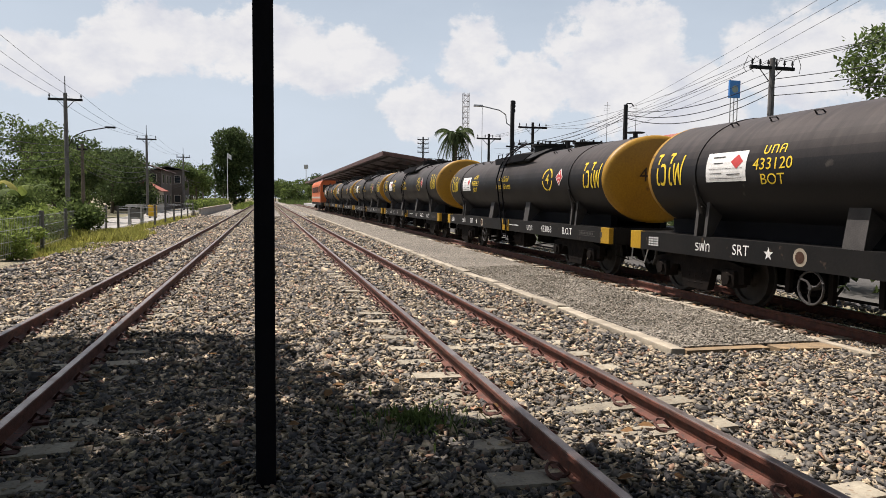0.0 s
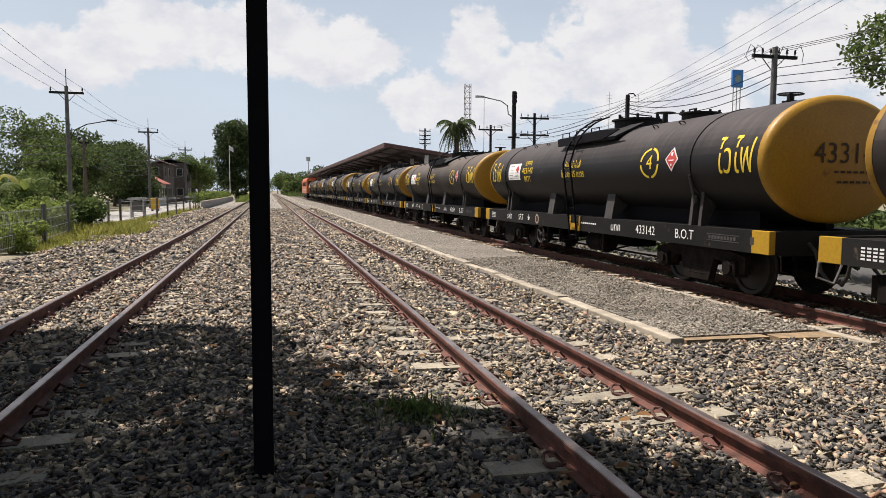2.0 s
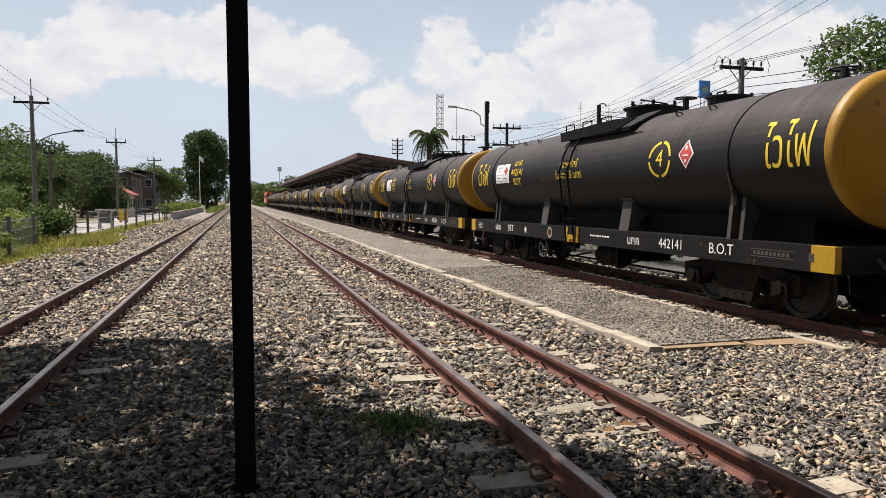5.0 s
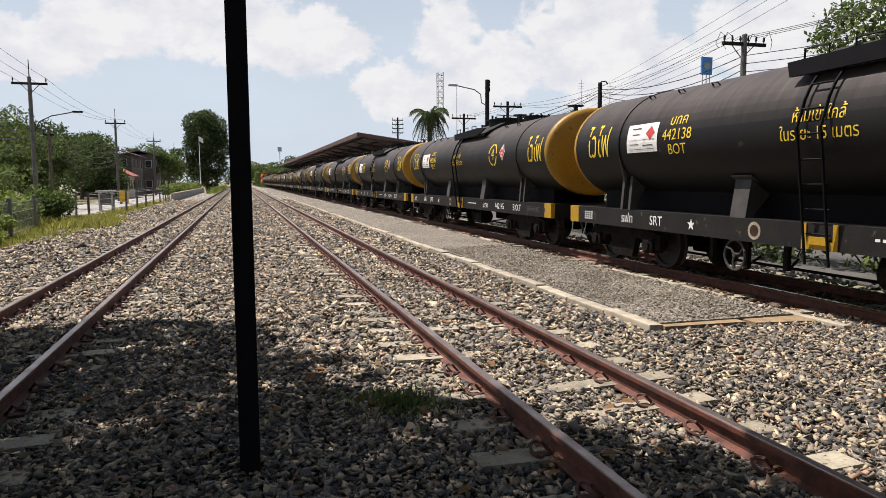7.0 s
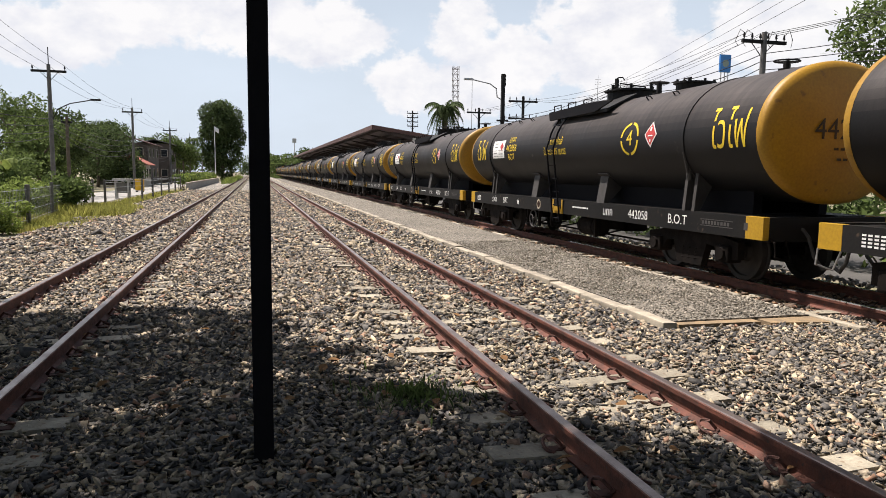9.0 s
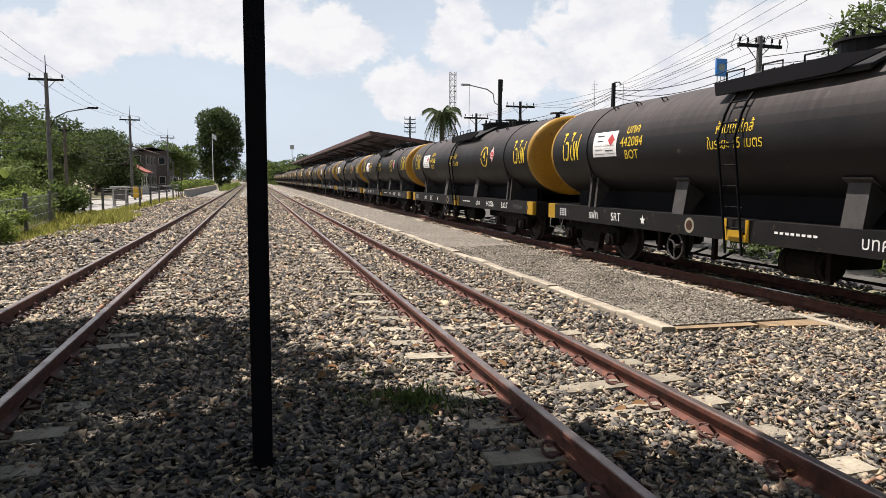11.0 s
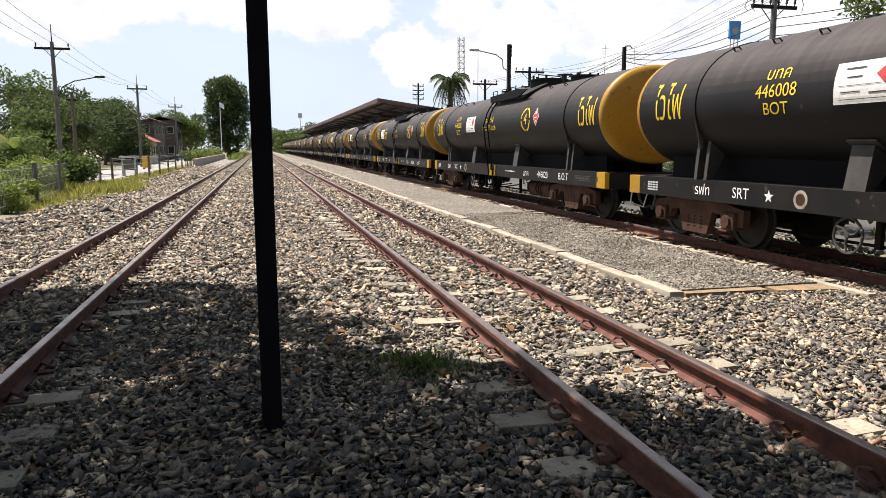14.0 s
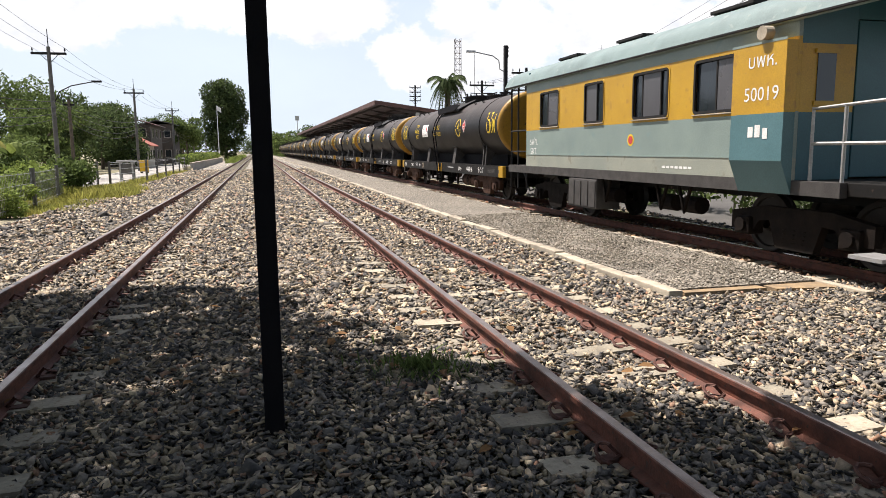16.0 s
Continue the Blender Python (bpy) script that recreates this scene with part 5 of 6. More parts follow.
def tree(name, label, x, y, h, spread, material, seed, n=3000, leaf=0.16, trunk=0.16, low=0.35, blobs=None, lean=(0, 0), group=""):
    rnd = np.random.RandomState(seed)
    t = thing(name, label, "tree", x, y, -0.13, group)
    top = Vector((lean[0], lean[1], h * 0.72))
    b = N()
    stem = [(0, 0, -0.2), (lean[0] * 0.2 + 0.1, lean[1] * 0.2, h * 0.25), (lean[0] * 0.6, lean[1] * 0.6 + 0.1, h * 0.5), tuple(top)]
    for (p, q, r0, r1) in ((0, 1, 1, 0.8), (1, 2, 0.8, 0.6), (2, 3, 0.6, 0.3)):
        cyl(b, stem[p], stem[q], trunk * r0, 9, trunk * r1)
    if blobs is None:
        blobs = []
        for k in range(11):
            a, rr = rnd.uniform(0, 6.28), spread * rnd.uniform(0.15, 0.75)
            zz = h * rnd.uniform(low + 0.08, 0.9)
            taper = 1.15 - 0.6 * abs(zz / h - 0.6)
            sz = spread * rnd.uniform(0.28, 0.48)
            blobs.append(((lean[0] + rr * math.cos(a) * taper, lean[1] + rr * math.sin(a) * taper, zz), (sz, sz, sz * 0.75)))
    for c, r in blobs[:9]:
        f = Vector(stem[2]) if c[2] > h * 0.45 else Vector(stem[1])
        mid = (f + Vector(c)) / 2 + Vector((0, 0, 0.06 * h))
        cyl(b, f, mid, trunk * 0.4, 6, trunk * 0.25)
        cyl(b, mid, Vector(c), trunk * 0.25, 6, trunk * 0.08)
    part("trunk", b, M_BARK, t, "brown branching trunk")
    v, f = leaf_cloud(blobs, n, leaf, rnd)
    c = new("crown", fast_mesh("crown", v, f, material))
    c.parent = t
    tagged(c, label="uneven leafy crown")
    return t


def bush(name, label, x, y, blobs, material, n, leaf, seed, category="bush", group="", z=-0.1):
    t = thing(name, label, category, x, y, z, group)
    rnd = np.random.RandomState(seed)
    v, f = leaf_cloud(blobs, n, leaf, rnd, shell=0.35)
    c = new("foliage", fast_mesh("foliage", v, f, material))
    c.parent = t
    b = N()
    for c_, r in blobs[:5]:
        cyl(b, (c_[0] * 0.3, c_[1] * 0.3, -0.05), (c_[0], c_[1], c_[2]), 0.02, 5, 0.008)
    part("stem", b, M_BARK, t)
    return t


# row of trees behind the road on the siding's side: x, y, height, spread, material
for k, (x, y, h, s, m) in enumerate((
        (-14.6, 36, 4.3, 2.6, M_LEAF), (-17.5, 44, 5.7, 3.2, M_LEAF), (-13.2, 49, 4.6, 2.4, M_LEAF2), (-16.5, 56, 7.2, 3.3, M_LEAF2), (-14.5, 62, 5.4, 2.8, M_LEAF),
        (-18.5, 70, 7.4, 4.4, M_LEAF), (-15.5, 78, 7.0, 4.2, M_LEAF), (-20, 88, 8.2, 5.2, M_LEAF), (-19.0, 100, 7.6, 5.0, M_LEAF), (-22, 118, 8, 5.5, M_LEAF),
        (-12.5, 112, 6.2, 3.0, M_LEAF2), (-11.5, 124, 8.0, 3.4, M_LEAF2), (-13.5, 138, 7.4, 3.6, M_LEAF2), (-17.5, 150, 9, 5, M_LEAF), (-15.5, 32, 3.4, 2.4, M_LEAF), (-24, 60, 6.4, 4.6, M_LEAF))):
    tree("roadside_tree", "dense green roadside tree with a ragged crown", x, y, h, s, m, 40 + k, 6500, 0.13 if y < 70 else 0.19, 0.18, 0.12 if m is M_LEAF else 0.3, group="roadside trees")
# the tall tree beside the flagpole
BIG = [((0, 0, 9.2), (4.3, 4.3, 3.0)), ((-1.6, 0.5, 11.6), (3.2, 3.2, 2.3)), ((1.7, -0.6, 10.9), (3.0, 3.0, 2.4)), ((2.4, 0, 7.6), (2.9, 2.9, 2.6)), ((-2.6, 0.6, 7.2), (2.5, 2.5, 2.8)),
       ((1.4, -0.5, 4.8), (2.9, 2.9, 2.4)), ((-1.6, 0.4, 4.2), (2.7, 2.7, 2.5)), ((0.2, 0, 12.6), (2.4, 2.4, 1.6)), ((0.6, 0, 2.2), (2.2, 2.2, 2.0))]
BIG = [((x * 0.84, y * 0.84, z * 1.07), (rx * 0.84, ry * 0.84, rz)) for (x, y, z), (rx, ry, rz) in BIG]
tree("tall_tree", "tall dark-green tree with a dense egg-shaped crown", -5.9, 140, 14.6, 4.6, M_LEAF, 90, 16000, 0.26, 0.4, 0.15, BIG)
# crown over the place where the view is taken from: it shades the ballast
rnd = random.Random(9)
SH = []
for gx, gy, gr in ((-5.2, 5.2, 1.8), (-2.9, 5.9, 1.9), (-1.25, 6.35, 1.6), (-0.4, 4.5, 1.5), (0.55, 3.0, 1.5), (1.3, 2.0, 1.45), (2.15, 1.3, 1.3), (3.2, 0.3, 1.4), (-3.5, 2.2, 2.1), (-1.0, 1.2, 2.3), (2.0, 0.0, 1.5), (-6.5, 1.0, 2.3), (0.5, -1.6, 2.6), (-3.0, -2.0, 3.0)):
    hz = 6.4 + rnd.uniform(-0.4, 0.6)
    SH.append(((gx + SUN.x / SUN.z * hz + 9.5, gy + SUN.y / SUN.z * hz + 2.0, hz), (gr, gr, 0.9)))
tree("shade_tree", "spreading leafy tree that overhangs the tracks", -9.5, -2.0, 10, 6, M_LEAF, 91, 12500, 0.23, 0.35, 0.6, SH, lean=(3, 3))
# unseen tree added behind the view: keeps sky light off faces turned this way
SKY_BLOCK = [((x, y, z), (2.3, 1.8, 1.7)) for x, y, z in ((-7, 0.5, 5.4), (-3.5, -0.5, 6.4), (0.5, 0, 6.8), (4, -0.6, 6.2), (7.5, 0.3, 5.2), (-5.5, -0.4, 3.2), (-1.5, 0.4, 3.6), (2.5, -0.2, 3.4), (6, 0.4, 3.0))]
tree("shade_tree", "unseen leafy tree added behind the view to block sky light", 3.0, -9.0, 8.5, 6, M_LEAF, 92, 9000, 0.26, 0.32, 0.3, SKY_BLOCK)
# trees and scrub far along the line, and to the right of the train
for k, (x, y, h, s, m) in enumerate(((9, 215, 7.5, 5, M_LEAF2), (14, 190, 6.8, 5, M_LEAF2), (6.5, 260, 7.5, 6, M_LEAF2), (16, 240, 10, 7, M_LEAF), (4, 330, 9, 7, M_LEAF), (-3, 380, 9, 9, M_LEAF), (-16, 330, 8, 9, M_LEAF), (-30, 300, 10, 9, M_LEAF), (24, 300, 11, 9, M_LEAF))):
    tree("far_tree", "green tree far along the railway", x, y, h, s, m, 140 + k, 2200, 0.42, 0.25, 0.05, group="far trees")
tree("yard_tree", "tall feathery green tree behind the station yard", 22.5, 17.5, 7.85, 4.0, M_LEAF2, 160, 24000, 0.11, 0.22, 0.3)
tree("yard_tree", "green tree behind the station yard", 27, 9, 9, 5, M_LEAF, 161, 6000, 0.16, 0.25, 0.3)
for k, (x, y) in enumerate(((26, 46), (31, 40), (34, 30), (22, 70))):
    tree("yard_tree", "low green tree behind the houses", x, y, 6.0, 3.4, M_LEAF2, 165 + k, 2500, 0.2, 0.18, 0.3)

# plants along the fence
rnd = np.random.RandomState(7)
for k, (x, y, w_, h, m) in enumerate(((-8.6, 29, 1.5, 1.25, M_LEAF3), (-7.6, 30.5, 1.3, 1.4, M_LEAF2), (-9.6, 26, 1.6, 0.9, M_LEAF3), (-7.4, 21.5, 1.1, 0.7, M_LEAF3), (-10.8, 33, 1.8, 1.6, M_LEAF2), (-12.5, 30, 2.0, 1.5, M_LEAF2), (-9.8, 22, 1.5, 0.8, M_LEAF3), (-12, 38, 2, 2.2, M_LEAF2))):
    blobs = [((rnd.uniform(-w_, w_) * 0.6, rnd.uniform(-w_, w_) * 0.6, h * rnd.uniform(0.3, 0.9)), (w_ * 0.5, w_ * 0.5, h * 0.35)) for _ in range(7)]
    bush("wayside_bush", "straggly bright green bush by the fence", x, y, blobs, m, 2600, 0.09, 200 + k, group="wayside bushes")

rnd = np.random.RandomState(17)
blobs = [((rnd.uniform(-0.3, 0.3), rnd.uniform(-0.3, 0.3), rnd.uniform(0.2, 0.75)), (0.3, 0.3, 0.25)) for _ in range(6)]
bush("wayside_bush", "small green bush against the wire fence", -6.54, 20.00, blobs, M_LEAF3, 2200, 0.05, 230, group="wayside bushes")


def grass_patch(name, label, x0, x1, y0, y1, n, h, material, seed):
    r = np.random.RandomState(seed)
    x, y = r.uniform(x0, x1, n), r.uniform(y0, y1, n)
    keep = np.array([noise.noise(Vector((a * 0.5, b_ * 0.35, seed))) > -0.12 for a, b_ in zip(x, y)])
    x, y = x[keep], y[keep]
    n = len(x)
    a, hh = r.uniform(0, 6.28, n), h * r.uniform(0.35, 1.2, n)
    wd = 0.02 + 0.03 * r.rand(n)
    dx, dy = np.cos(a), np.sin(a)
    lean = r.normal(0, 0.35, (n, 2)) * hh[:, None]
    z0 = -0.12
    base = np.stack([x, y, np.full(n, z0)], -1)
    side = np.stack([dx * wd, dy * wd, np.zeros(n)], -1)
    tip = base + np.stack([lean[:, 0], lean[:, 1], hh], -1)
    v = np.stack([base - side, base + side, tip], 1).reshape(-1, 3)
    return tagged(new(name, fast_mesh(name, v, np.arange(3 * n).reshape(n, 3), material)), label, "grass", kind="stuff")


grass_patch("dry_grass", "low yellow-green grass with small flowers", -7.6, -4.9, 20.5, 36, 16000, 0.2, M_GRASS, 3)
grass_patch("flowering_weeds", "knee-high yellow-green weeds beside the ballast", -7.94, -4.48, 25.54, 30.92, 7000, 0.42, M_GRASS, 13)
grass_patch("dry_grass", "low yellow-green grass along the fence", -7.2, -5.3, 36, 62, 4200, 0.2, M_GRASS, 4)
grass_patch("green_weeds", "green weeds behind the wire fence", -16, -7.4, 14, 34, 16000, 0.5, M_LEAF3, 5)
grass_patch("line_weeds", "green scrub beside the far track", -4.2, -2.9, 95, 190, 5000, 0.9, M_LEAF3, 6)
grass_patch("line_weeds", "green scrub beside the far line", 5, 12, 175, 320, 6000, 1.6, M_LEAF2, 8)
# weeds in the ballast beside the middle track
wt = thing("weed_tuft", "small green weed tuft in the ballast with dry leaves", "weed", 1.05, 4.15, 0)
r_ = np.random.RandomState(12)
n_ = 420
a_, rr_ = r_.uniform(0, 6.28, n_), np.abs(r_.normal(0, 0.19, n_))
base_ = np.stack([rr_ * np.cos(a_) * 1.35, rr_ * np.sin(a_), np.full(n_, 0.0)], -1)
hh_ = r_.uniform(0.04, 0.13, n_)
tip_ = base_ + np.stack([r_.normal(0, 0.05, n_), r_.normal(0, 0.05, n_), hh_], -1)
side_ = np.stack([np.cos(a_ + 1) * 0.008, np.sin(a_ + 1) * 0.008, np.zeros(n_)], -1)
mid_ = (base_ + tip_) / 2 + np.array([0, 0, 0.015])
v_ = np.stack([base_, mid_ - side_, tip_, mid_ + side_], 1).reshape(-1, 3)
o = new("foliage", fast_mesh("foliage", v_, np.arange(4 * n_).reshape(n_, 4), M_LEAF2))
o.parent = wt
tagged(o, kind="stuff")
# fallen leaves
b = N()
pts_ = [(0, -0.035, 0.0), (0.022, -0.012, 0.008), (0.026, 0.012, 0.01), (0, 0.045, 0.004), (-0.024, 0.012, 0.012), (-0.021, -0.014, 0.007)]
vs_ = [b.verts.new(p) for p in pts_]
b.faces.new(vs_[:4])
b.faces.new((vs_[0], vs_[3], vs_[4], vs_[5]))
FALLEN = done(b, "fallen_leaf", M_DRY)
r_ = random.Random(21)
spots = [(0.583, 5.168), (2.275, 2.83), (1.04, 2.67), (0.95, 4.36), (1.15, 3.95), (1.55, 4.3), (-0.28, 4.36), (2.75, 2.45)] + [(r_.uniform(-2.2, 2.6), r_.uniform(1.6, 7)) for _ in range(46)]
for x, y in spots:
    o = new("fallen_leaf", FALLEN)
    o.matrix_basis = pose(x, y, 0.038 + r_.uniform(0, 0.012), r_.uniform(-22, 22), r_.uniform(-22, 22), r_.uniform(0, 360)) @ Matrix.Scale(r_.uniform(0.8, 1.5), 4)
    tagged(o, "dry brown fallen leaf on the ballast", "leaf", "fallen leaves")

# banana plant
ban = thing("banana_plant", "banana plant with one yellow-green leaf", "plant", -10.3, 33.0, -0.1)
b = N()
cyl(b, (0, 0, 0), (0.1, 0, 1.7), 0.12, 9, 0.08)
part("stem", b, M_LEAF3, ban)
for k, (a, ln, up, m) in enumerate(((0.3, 1.6, 1.5, M_LEAF2), (1.6, 1.7, 1.2, M_LEAF2), (2.8, 1.5, 1.7, M_GRASS), (4.2, 1.6, 1.1, M_LEAF2), (5.3, 1.5, 1.4, M_LEAF3))):
    b = N()
    rows = []
    for i in range(8):
        s_ = i / 7
        c = Vector((0.1 + math.cos(a) * ln * s_ * 0.8, math.sin(a) * ln * s_ * 0.8, 1.6 + up * s_ - 1.3 * s_ ** 3))
        w_ = 0.26 * math.sin(math.pi * min(s_ * 0.9 + 0.08, 1)) + 0.01
        sd = Vector((-math.sin(a), math.cos(a), 0))
        rows.append([b.verts.new(c - sd * w_ - Vector((0, 0, 0.06))), b.verts.new(c), b.verts.new(c + sd * w_ - Vector((0, 0, 0.06)))])
    for p, q in zip(rows, rows[1:]):
        for i in range(2):
            b.faces.new((p[i], p[i + 1], q[i + 1], q[i]))
    part("leaf_blade", b, m, ban, "broad drooping leaf")

# palm by the station
palm = thing("palm_tree", "stout palm with a dense crown of drooping fronds", "palm tree", 16.3, 60, -0.1)
b = N()
cyl(b, (0, 0, 0), (0.04, 0, 3.5), 0.27, 10, 0.22)
for k in range(10):
    cyl(b, (0.04, 0, 3.5 + 0.4 * k), (0.06, 0, 3.9 + 0.4 * k), 0.2, 10, 0.23 + 0.012 * k)
part("trunk", b, M_BARK, palm, "rough dark trunk with old leaf bases")
rp = random.Random(4)
for k in range(30):
    a, rise = k * 2.399, 1.9 - 0.075 * k + rp.uniform(-0.15, 0.15)
    reach, drop = 1.75 + rp.uniform(-0.15, 0.25) - 0.012 * k, 1.3 + 0.05 * k
    b = N()
    line = [Vector((0.06 + math.cos(a) * reach * s_, math.sin(a) * reach * s_, 7.4 + rise * s_ - drop * s_ ** 2.4)) for s_ in np.linspace(0.02, 1, 13)]
    tube(b, line, 0.03, 4)
    for i in range(1, 13):
        d = (line[i] - line[i - 1]).normalized()
        sd = d.cross(Vector((0, 0, 1))).normalized()
        for s_ in (-1, 1):
            for e in (0, 0.33, 0.66):
                p = line[i - 1].lerp(line[i], e)
                q = p + sd * s_ * 0.42 * math.sin(0.5 + i * 0.19) + d * 0.22 - Vector((0, 0, 0.26 + rp.uniform(0, 0.14)))
                w_ = d * 0.04
                b.faces.new([b.verts.new(p - w_), b.verts.new(q), b.verts.new(p + w_)])
    part("frond", b, M_LEAF, palm, "long feathered drooping frond")

# ---- road, fence and buildings on the siding's side ----
b = N()
box(b, -11.6, -7.9, 36, 190, -0.2, -0.105)
solid("road", b, M_ROAD, "pale concrete road behind the fence", "road", kind="structure")
b = N()
box(b, -0.05, 0.05, -0.05, 0.05, -0.3, 1.15, 0.01)
FPOST = done(b, "fence_post", M_WOODP)


def fence(label, pts, spacing, wires, mesh_on):
    f = thing("fence", label, "fence", group="lineside fences")
    for (x0, y0), (x1, y1) in zip(pts, pts[1:]):
        ln = math.hypot(x1 - x0, y1 - y0)
        n = max(int(ln / spacing), 1)
        for k in range(n + 1):
            o = new("fence_post", FPOST)
            o.parent = f
            o.matrix_basis = pose(x0 + (x1 - x0) * k / n, y0 + (y1 - y0) * k / n, 0, random.Random(k).uniform(-2, 2), random.Random(k + 9).uniform(-2, 2), 0)
        for z in wires:
            b = N()
            tube(b, [(x0, y0, z), (x1, y1, z)], 0.011 if not mesh_on else 0.007, 4)
            part("fence_wire" if mesh_on else "fence_rail", b, M_STEEL, f)
        if mesh_on:
            b = N()
            m = int(ln / 0.14)
            for k in range(m):
                x, y = x0 + (x1 - x0) * k / m, y0 + (y1 - y0) * k / m
                tube(b, [(x, y, 0), (x, y, 1.05)], 0.0035, 3)
            tagged(part("fence_mesh", b, M_STEEL, f), kind="stuff")
    return f


fence("wire mesh fence on grey concrete posts", [(-6.2, 14), (-6.55, 22.7), (-7.6, 32), (-7.9, 38)], 4.6, (0.1, 0.4, 0.7, 1.0), True)
fence("galvanised tube fence on grey posts beside the road", [(-7.0, 36.3), (-6.2, 42.3), (-6.1, 63)], 4.0, (0.25, 0.5, 0.75, 1.0, 1.08), False)
hb = thing("meter_cabinet", "small grey roadside cabinet with a flat roof", "cabinet", -7.75, 45.5, -0.1)
b = N()
for x, y in ((-0.35, -0.25), (0.35, -0.25), (-0.35, 0.25), (0.35, 0.25)):
    box(b, x - 0.05, x + 0.05, y - 0.05, y + 0.05, 0, 1.1)
part("legs", b, M_CONC, hb)
b = N()
box(b, -0.4, 0.4, -0.28, 0.28, 0.35, 0.95, 0.02)
part("body", b, M_WOODP, hb)
b = N()
box(b, -0.52, 0.52, -0.4, 0.4, 1.1, 1.2, 0.02)
part("roof", b, M_CONC, hb)
yb = thing("yellow_bin", "yellow painted steel roadside box", "box", -8.9, 60, -0.1)
b = N()
box(b, -0.3, 0.3, -0.3, 0.3, 0.1, 0.95, 0.04)
part("body", b, M_YBOX, yb)
b = N()
box(b, -0.34, 0.34, -0.34, 0.34, 0.95, 1.02, 0.02)
part("lid", b, M_YBOX, yb)
for x, y in ((-0.22, -0.22), (0.22, 0.22), (-0.22, 0.22), (0.22, -0.22)):
    b = N()
    box(b, x - 0.05, x + 0.05, y - 0.05, y + 0.05, 0, 0.1)
    part("foot", b, M_IRON, yb)
wl_ = thing("low_wall", "low pale concrete wall below a clipped hedge", "wall", kind="structure")
b = N()
box(b, -5.75, -5.55, 64, 118, -0.2, 0.55, 0.01)
part("wall_body", b, M_CONC, wl_)
b = N()
box(b, -5.8, -5.5, 63.9, 118.1, 0.55, 0.62, 0.01)
part("coping", b, M_KERB, wl_)
for k in range(27):
    y = 65 + k * 2.0
    rr = np.random.RandomState(300 + k)
    blobs = [((rr.uniform(-0.3, 0.3), rr.uniform(-0.9, 0.9), rr.uniform(0.8, 1.25)), (0.45, 0.6, 0.32)) for _ in range(4)]
    bush("hedge_shrub", "clipped yellow-green hedge shrub above the low wall", -6.4, y, blobs, M_LEAF3 if k % 3 else M_LEAF2, 420, 0.11, 330 + k, "hedge", "hedge along the wall")


def house(name, label, x, y, w, d, h, wall_m, roof_m, rise, floors=1):
    t = thing(name, label, "house", x, y, -0.13)
    b = N()
    box(b, -w / 2, w / 2, -d / 2, d / 2, 0, h)
    wall_ = part("wall", b, wall_m, t)
    b = N()
    prism(b, [(-w / 2 - 0.5, h - 0.1), (0, h + rise), (w / 2 + 0.5, h - 0.1), (w / 2 + 0.5, h + 0.0), (0, h + rise + 0.12), (-w / 2 - 0.5, h)], "y", -d / 2 - 0.5, d / 2 + 0.5)
    part("roof", b, roof_m, t)
    for fl in range(floors):
        z = 0.9 + fl * h / floors
        for k in range(3):
            for face in ("rear", "side"):
                b = N()
                if face == "rear":
                    u = -w / 2 + w * (k + 0.5) / 3
                    box(b, u - 0.45, u + 0.45, -d / 2 - 0.04, -d / 2 + 0.02, z, z + 1.1)
                else:
                    u = -d / 2 + d * (k + 0.5) / 3
                    box(b, w / 2 - 0.02, w / 2 + 0.04, u - 0.45, u + 0.45, z, z + 1.1)
                f = part("window", b, M_WALLW, t)
                b = N()
                if face == "rear":
                    box(b, u - 0.39, u + 0.39, -d / 2 - 0.055, -d / 2 - 0.042, z + 0.06, z + 1.04)
                else:
                    box(b, w / 2 + 0.042, w / 2 + 0.055, u - 0.39, u + 0.39, z + 0.06, z + 1.04)
                part("pane", b, M_GLASS, f)
    return t


house("timber_house", "two-storey dark timber house among trees", -15.2, 96, 5.5, 10, 5.0, M_WALLD, M_MAROON, 0.9, 2)
house("shop_house", "small pale house with a red tiled roof by the road", -12.9, 84, 2.6, 5, 2.4, M_WALLW, M_TILE, 0.8)
house("row_house", "dark two-storey row house by the road", -13.8, 112, 4, 9, 5.6, M_WALLD, M_WOODP, 0.5, 2)
house("yard_house", "house with a maroon roof behind the station yard", 25.5, 37, 6, 7, 4.7, M_WALLW, M_TILE, 1.3, 2)

# flagpole
fp = thing("flagpole", "white flagpole with a small flag", "flagpole", -6.4, 125, -0.1)
b = N()
cyl(b, (0, 0, 0), (0, 0, 9.3), 0.075, 8, 0.045)
part("pole", b, M_WHITE, fp)
b = N()
g = [[b.verts.new((0.04 + 0.08 * i, 0.04 * math.sin(i * 1.3), 8.5 + 0.25 * j - 0.05 * i)) for i in range(9)] for j in range(4)]
for j in range(3):
    for i in range(8):
        b.faces.new((g[j][i], g[j][i + 1], g[j + 1][i + 1], g[j + 1][i]))
part("flag", b, M_WHITE, fp, "small pale flag")

# ---- poles, wires and lamps ----


def insulator(parent, x, y, z, r=0.05):
    b = N()
    cyl(b, (x, y, z), (x, y, z + 0.08), r * 0.4, 6)
    cyl(b, (x, y, z + 0.08), (x, y, z + 0.14), r, 8, r * 0.7)
    cyl(b, (x, y, z + 0.14), (x, y, z + 0.24), r * 0.8, 8, r * 0.4)
    part("insulator", b, M_IRON, parent)


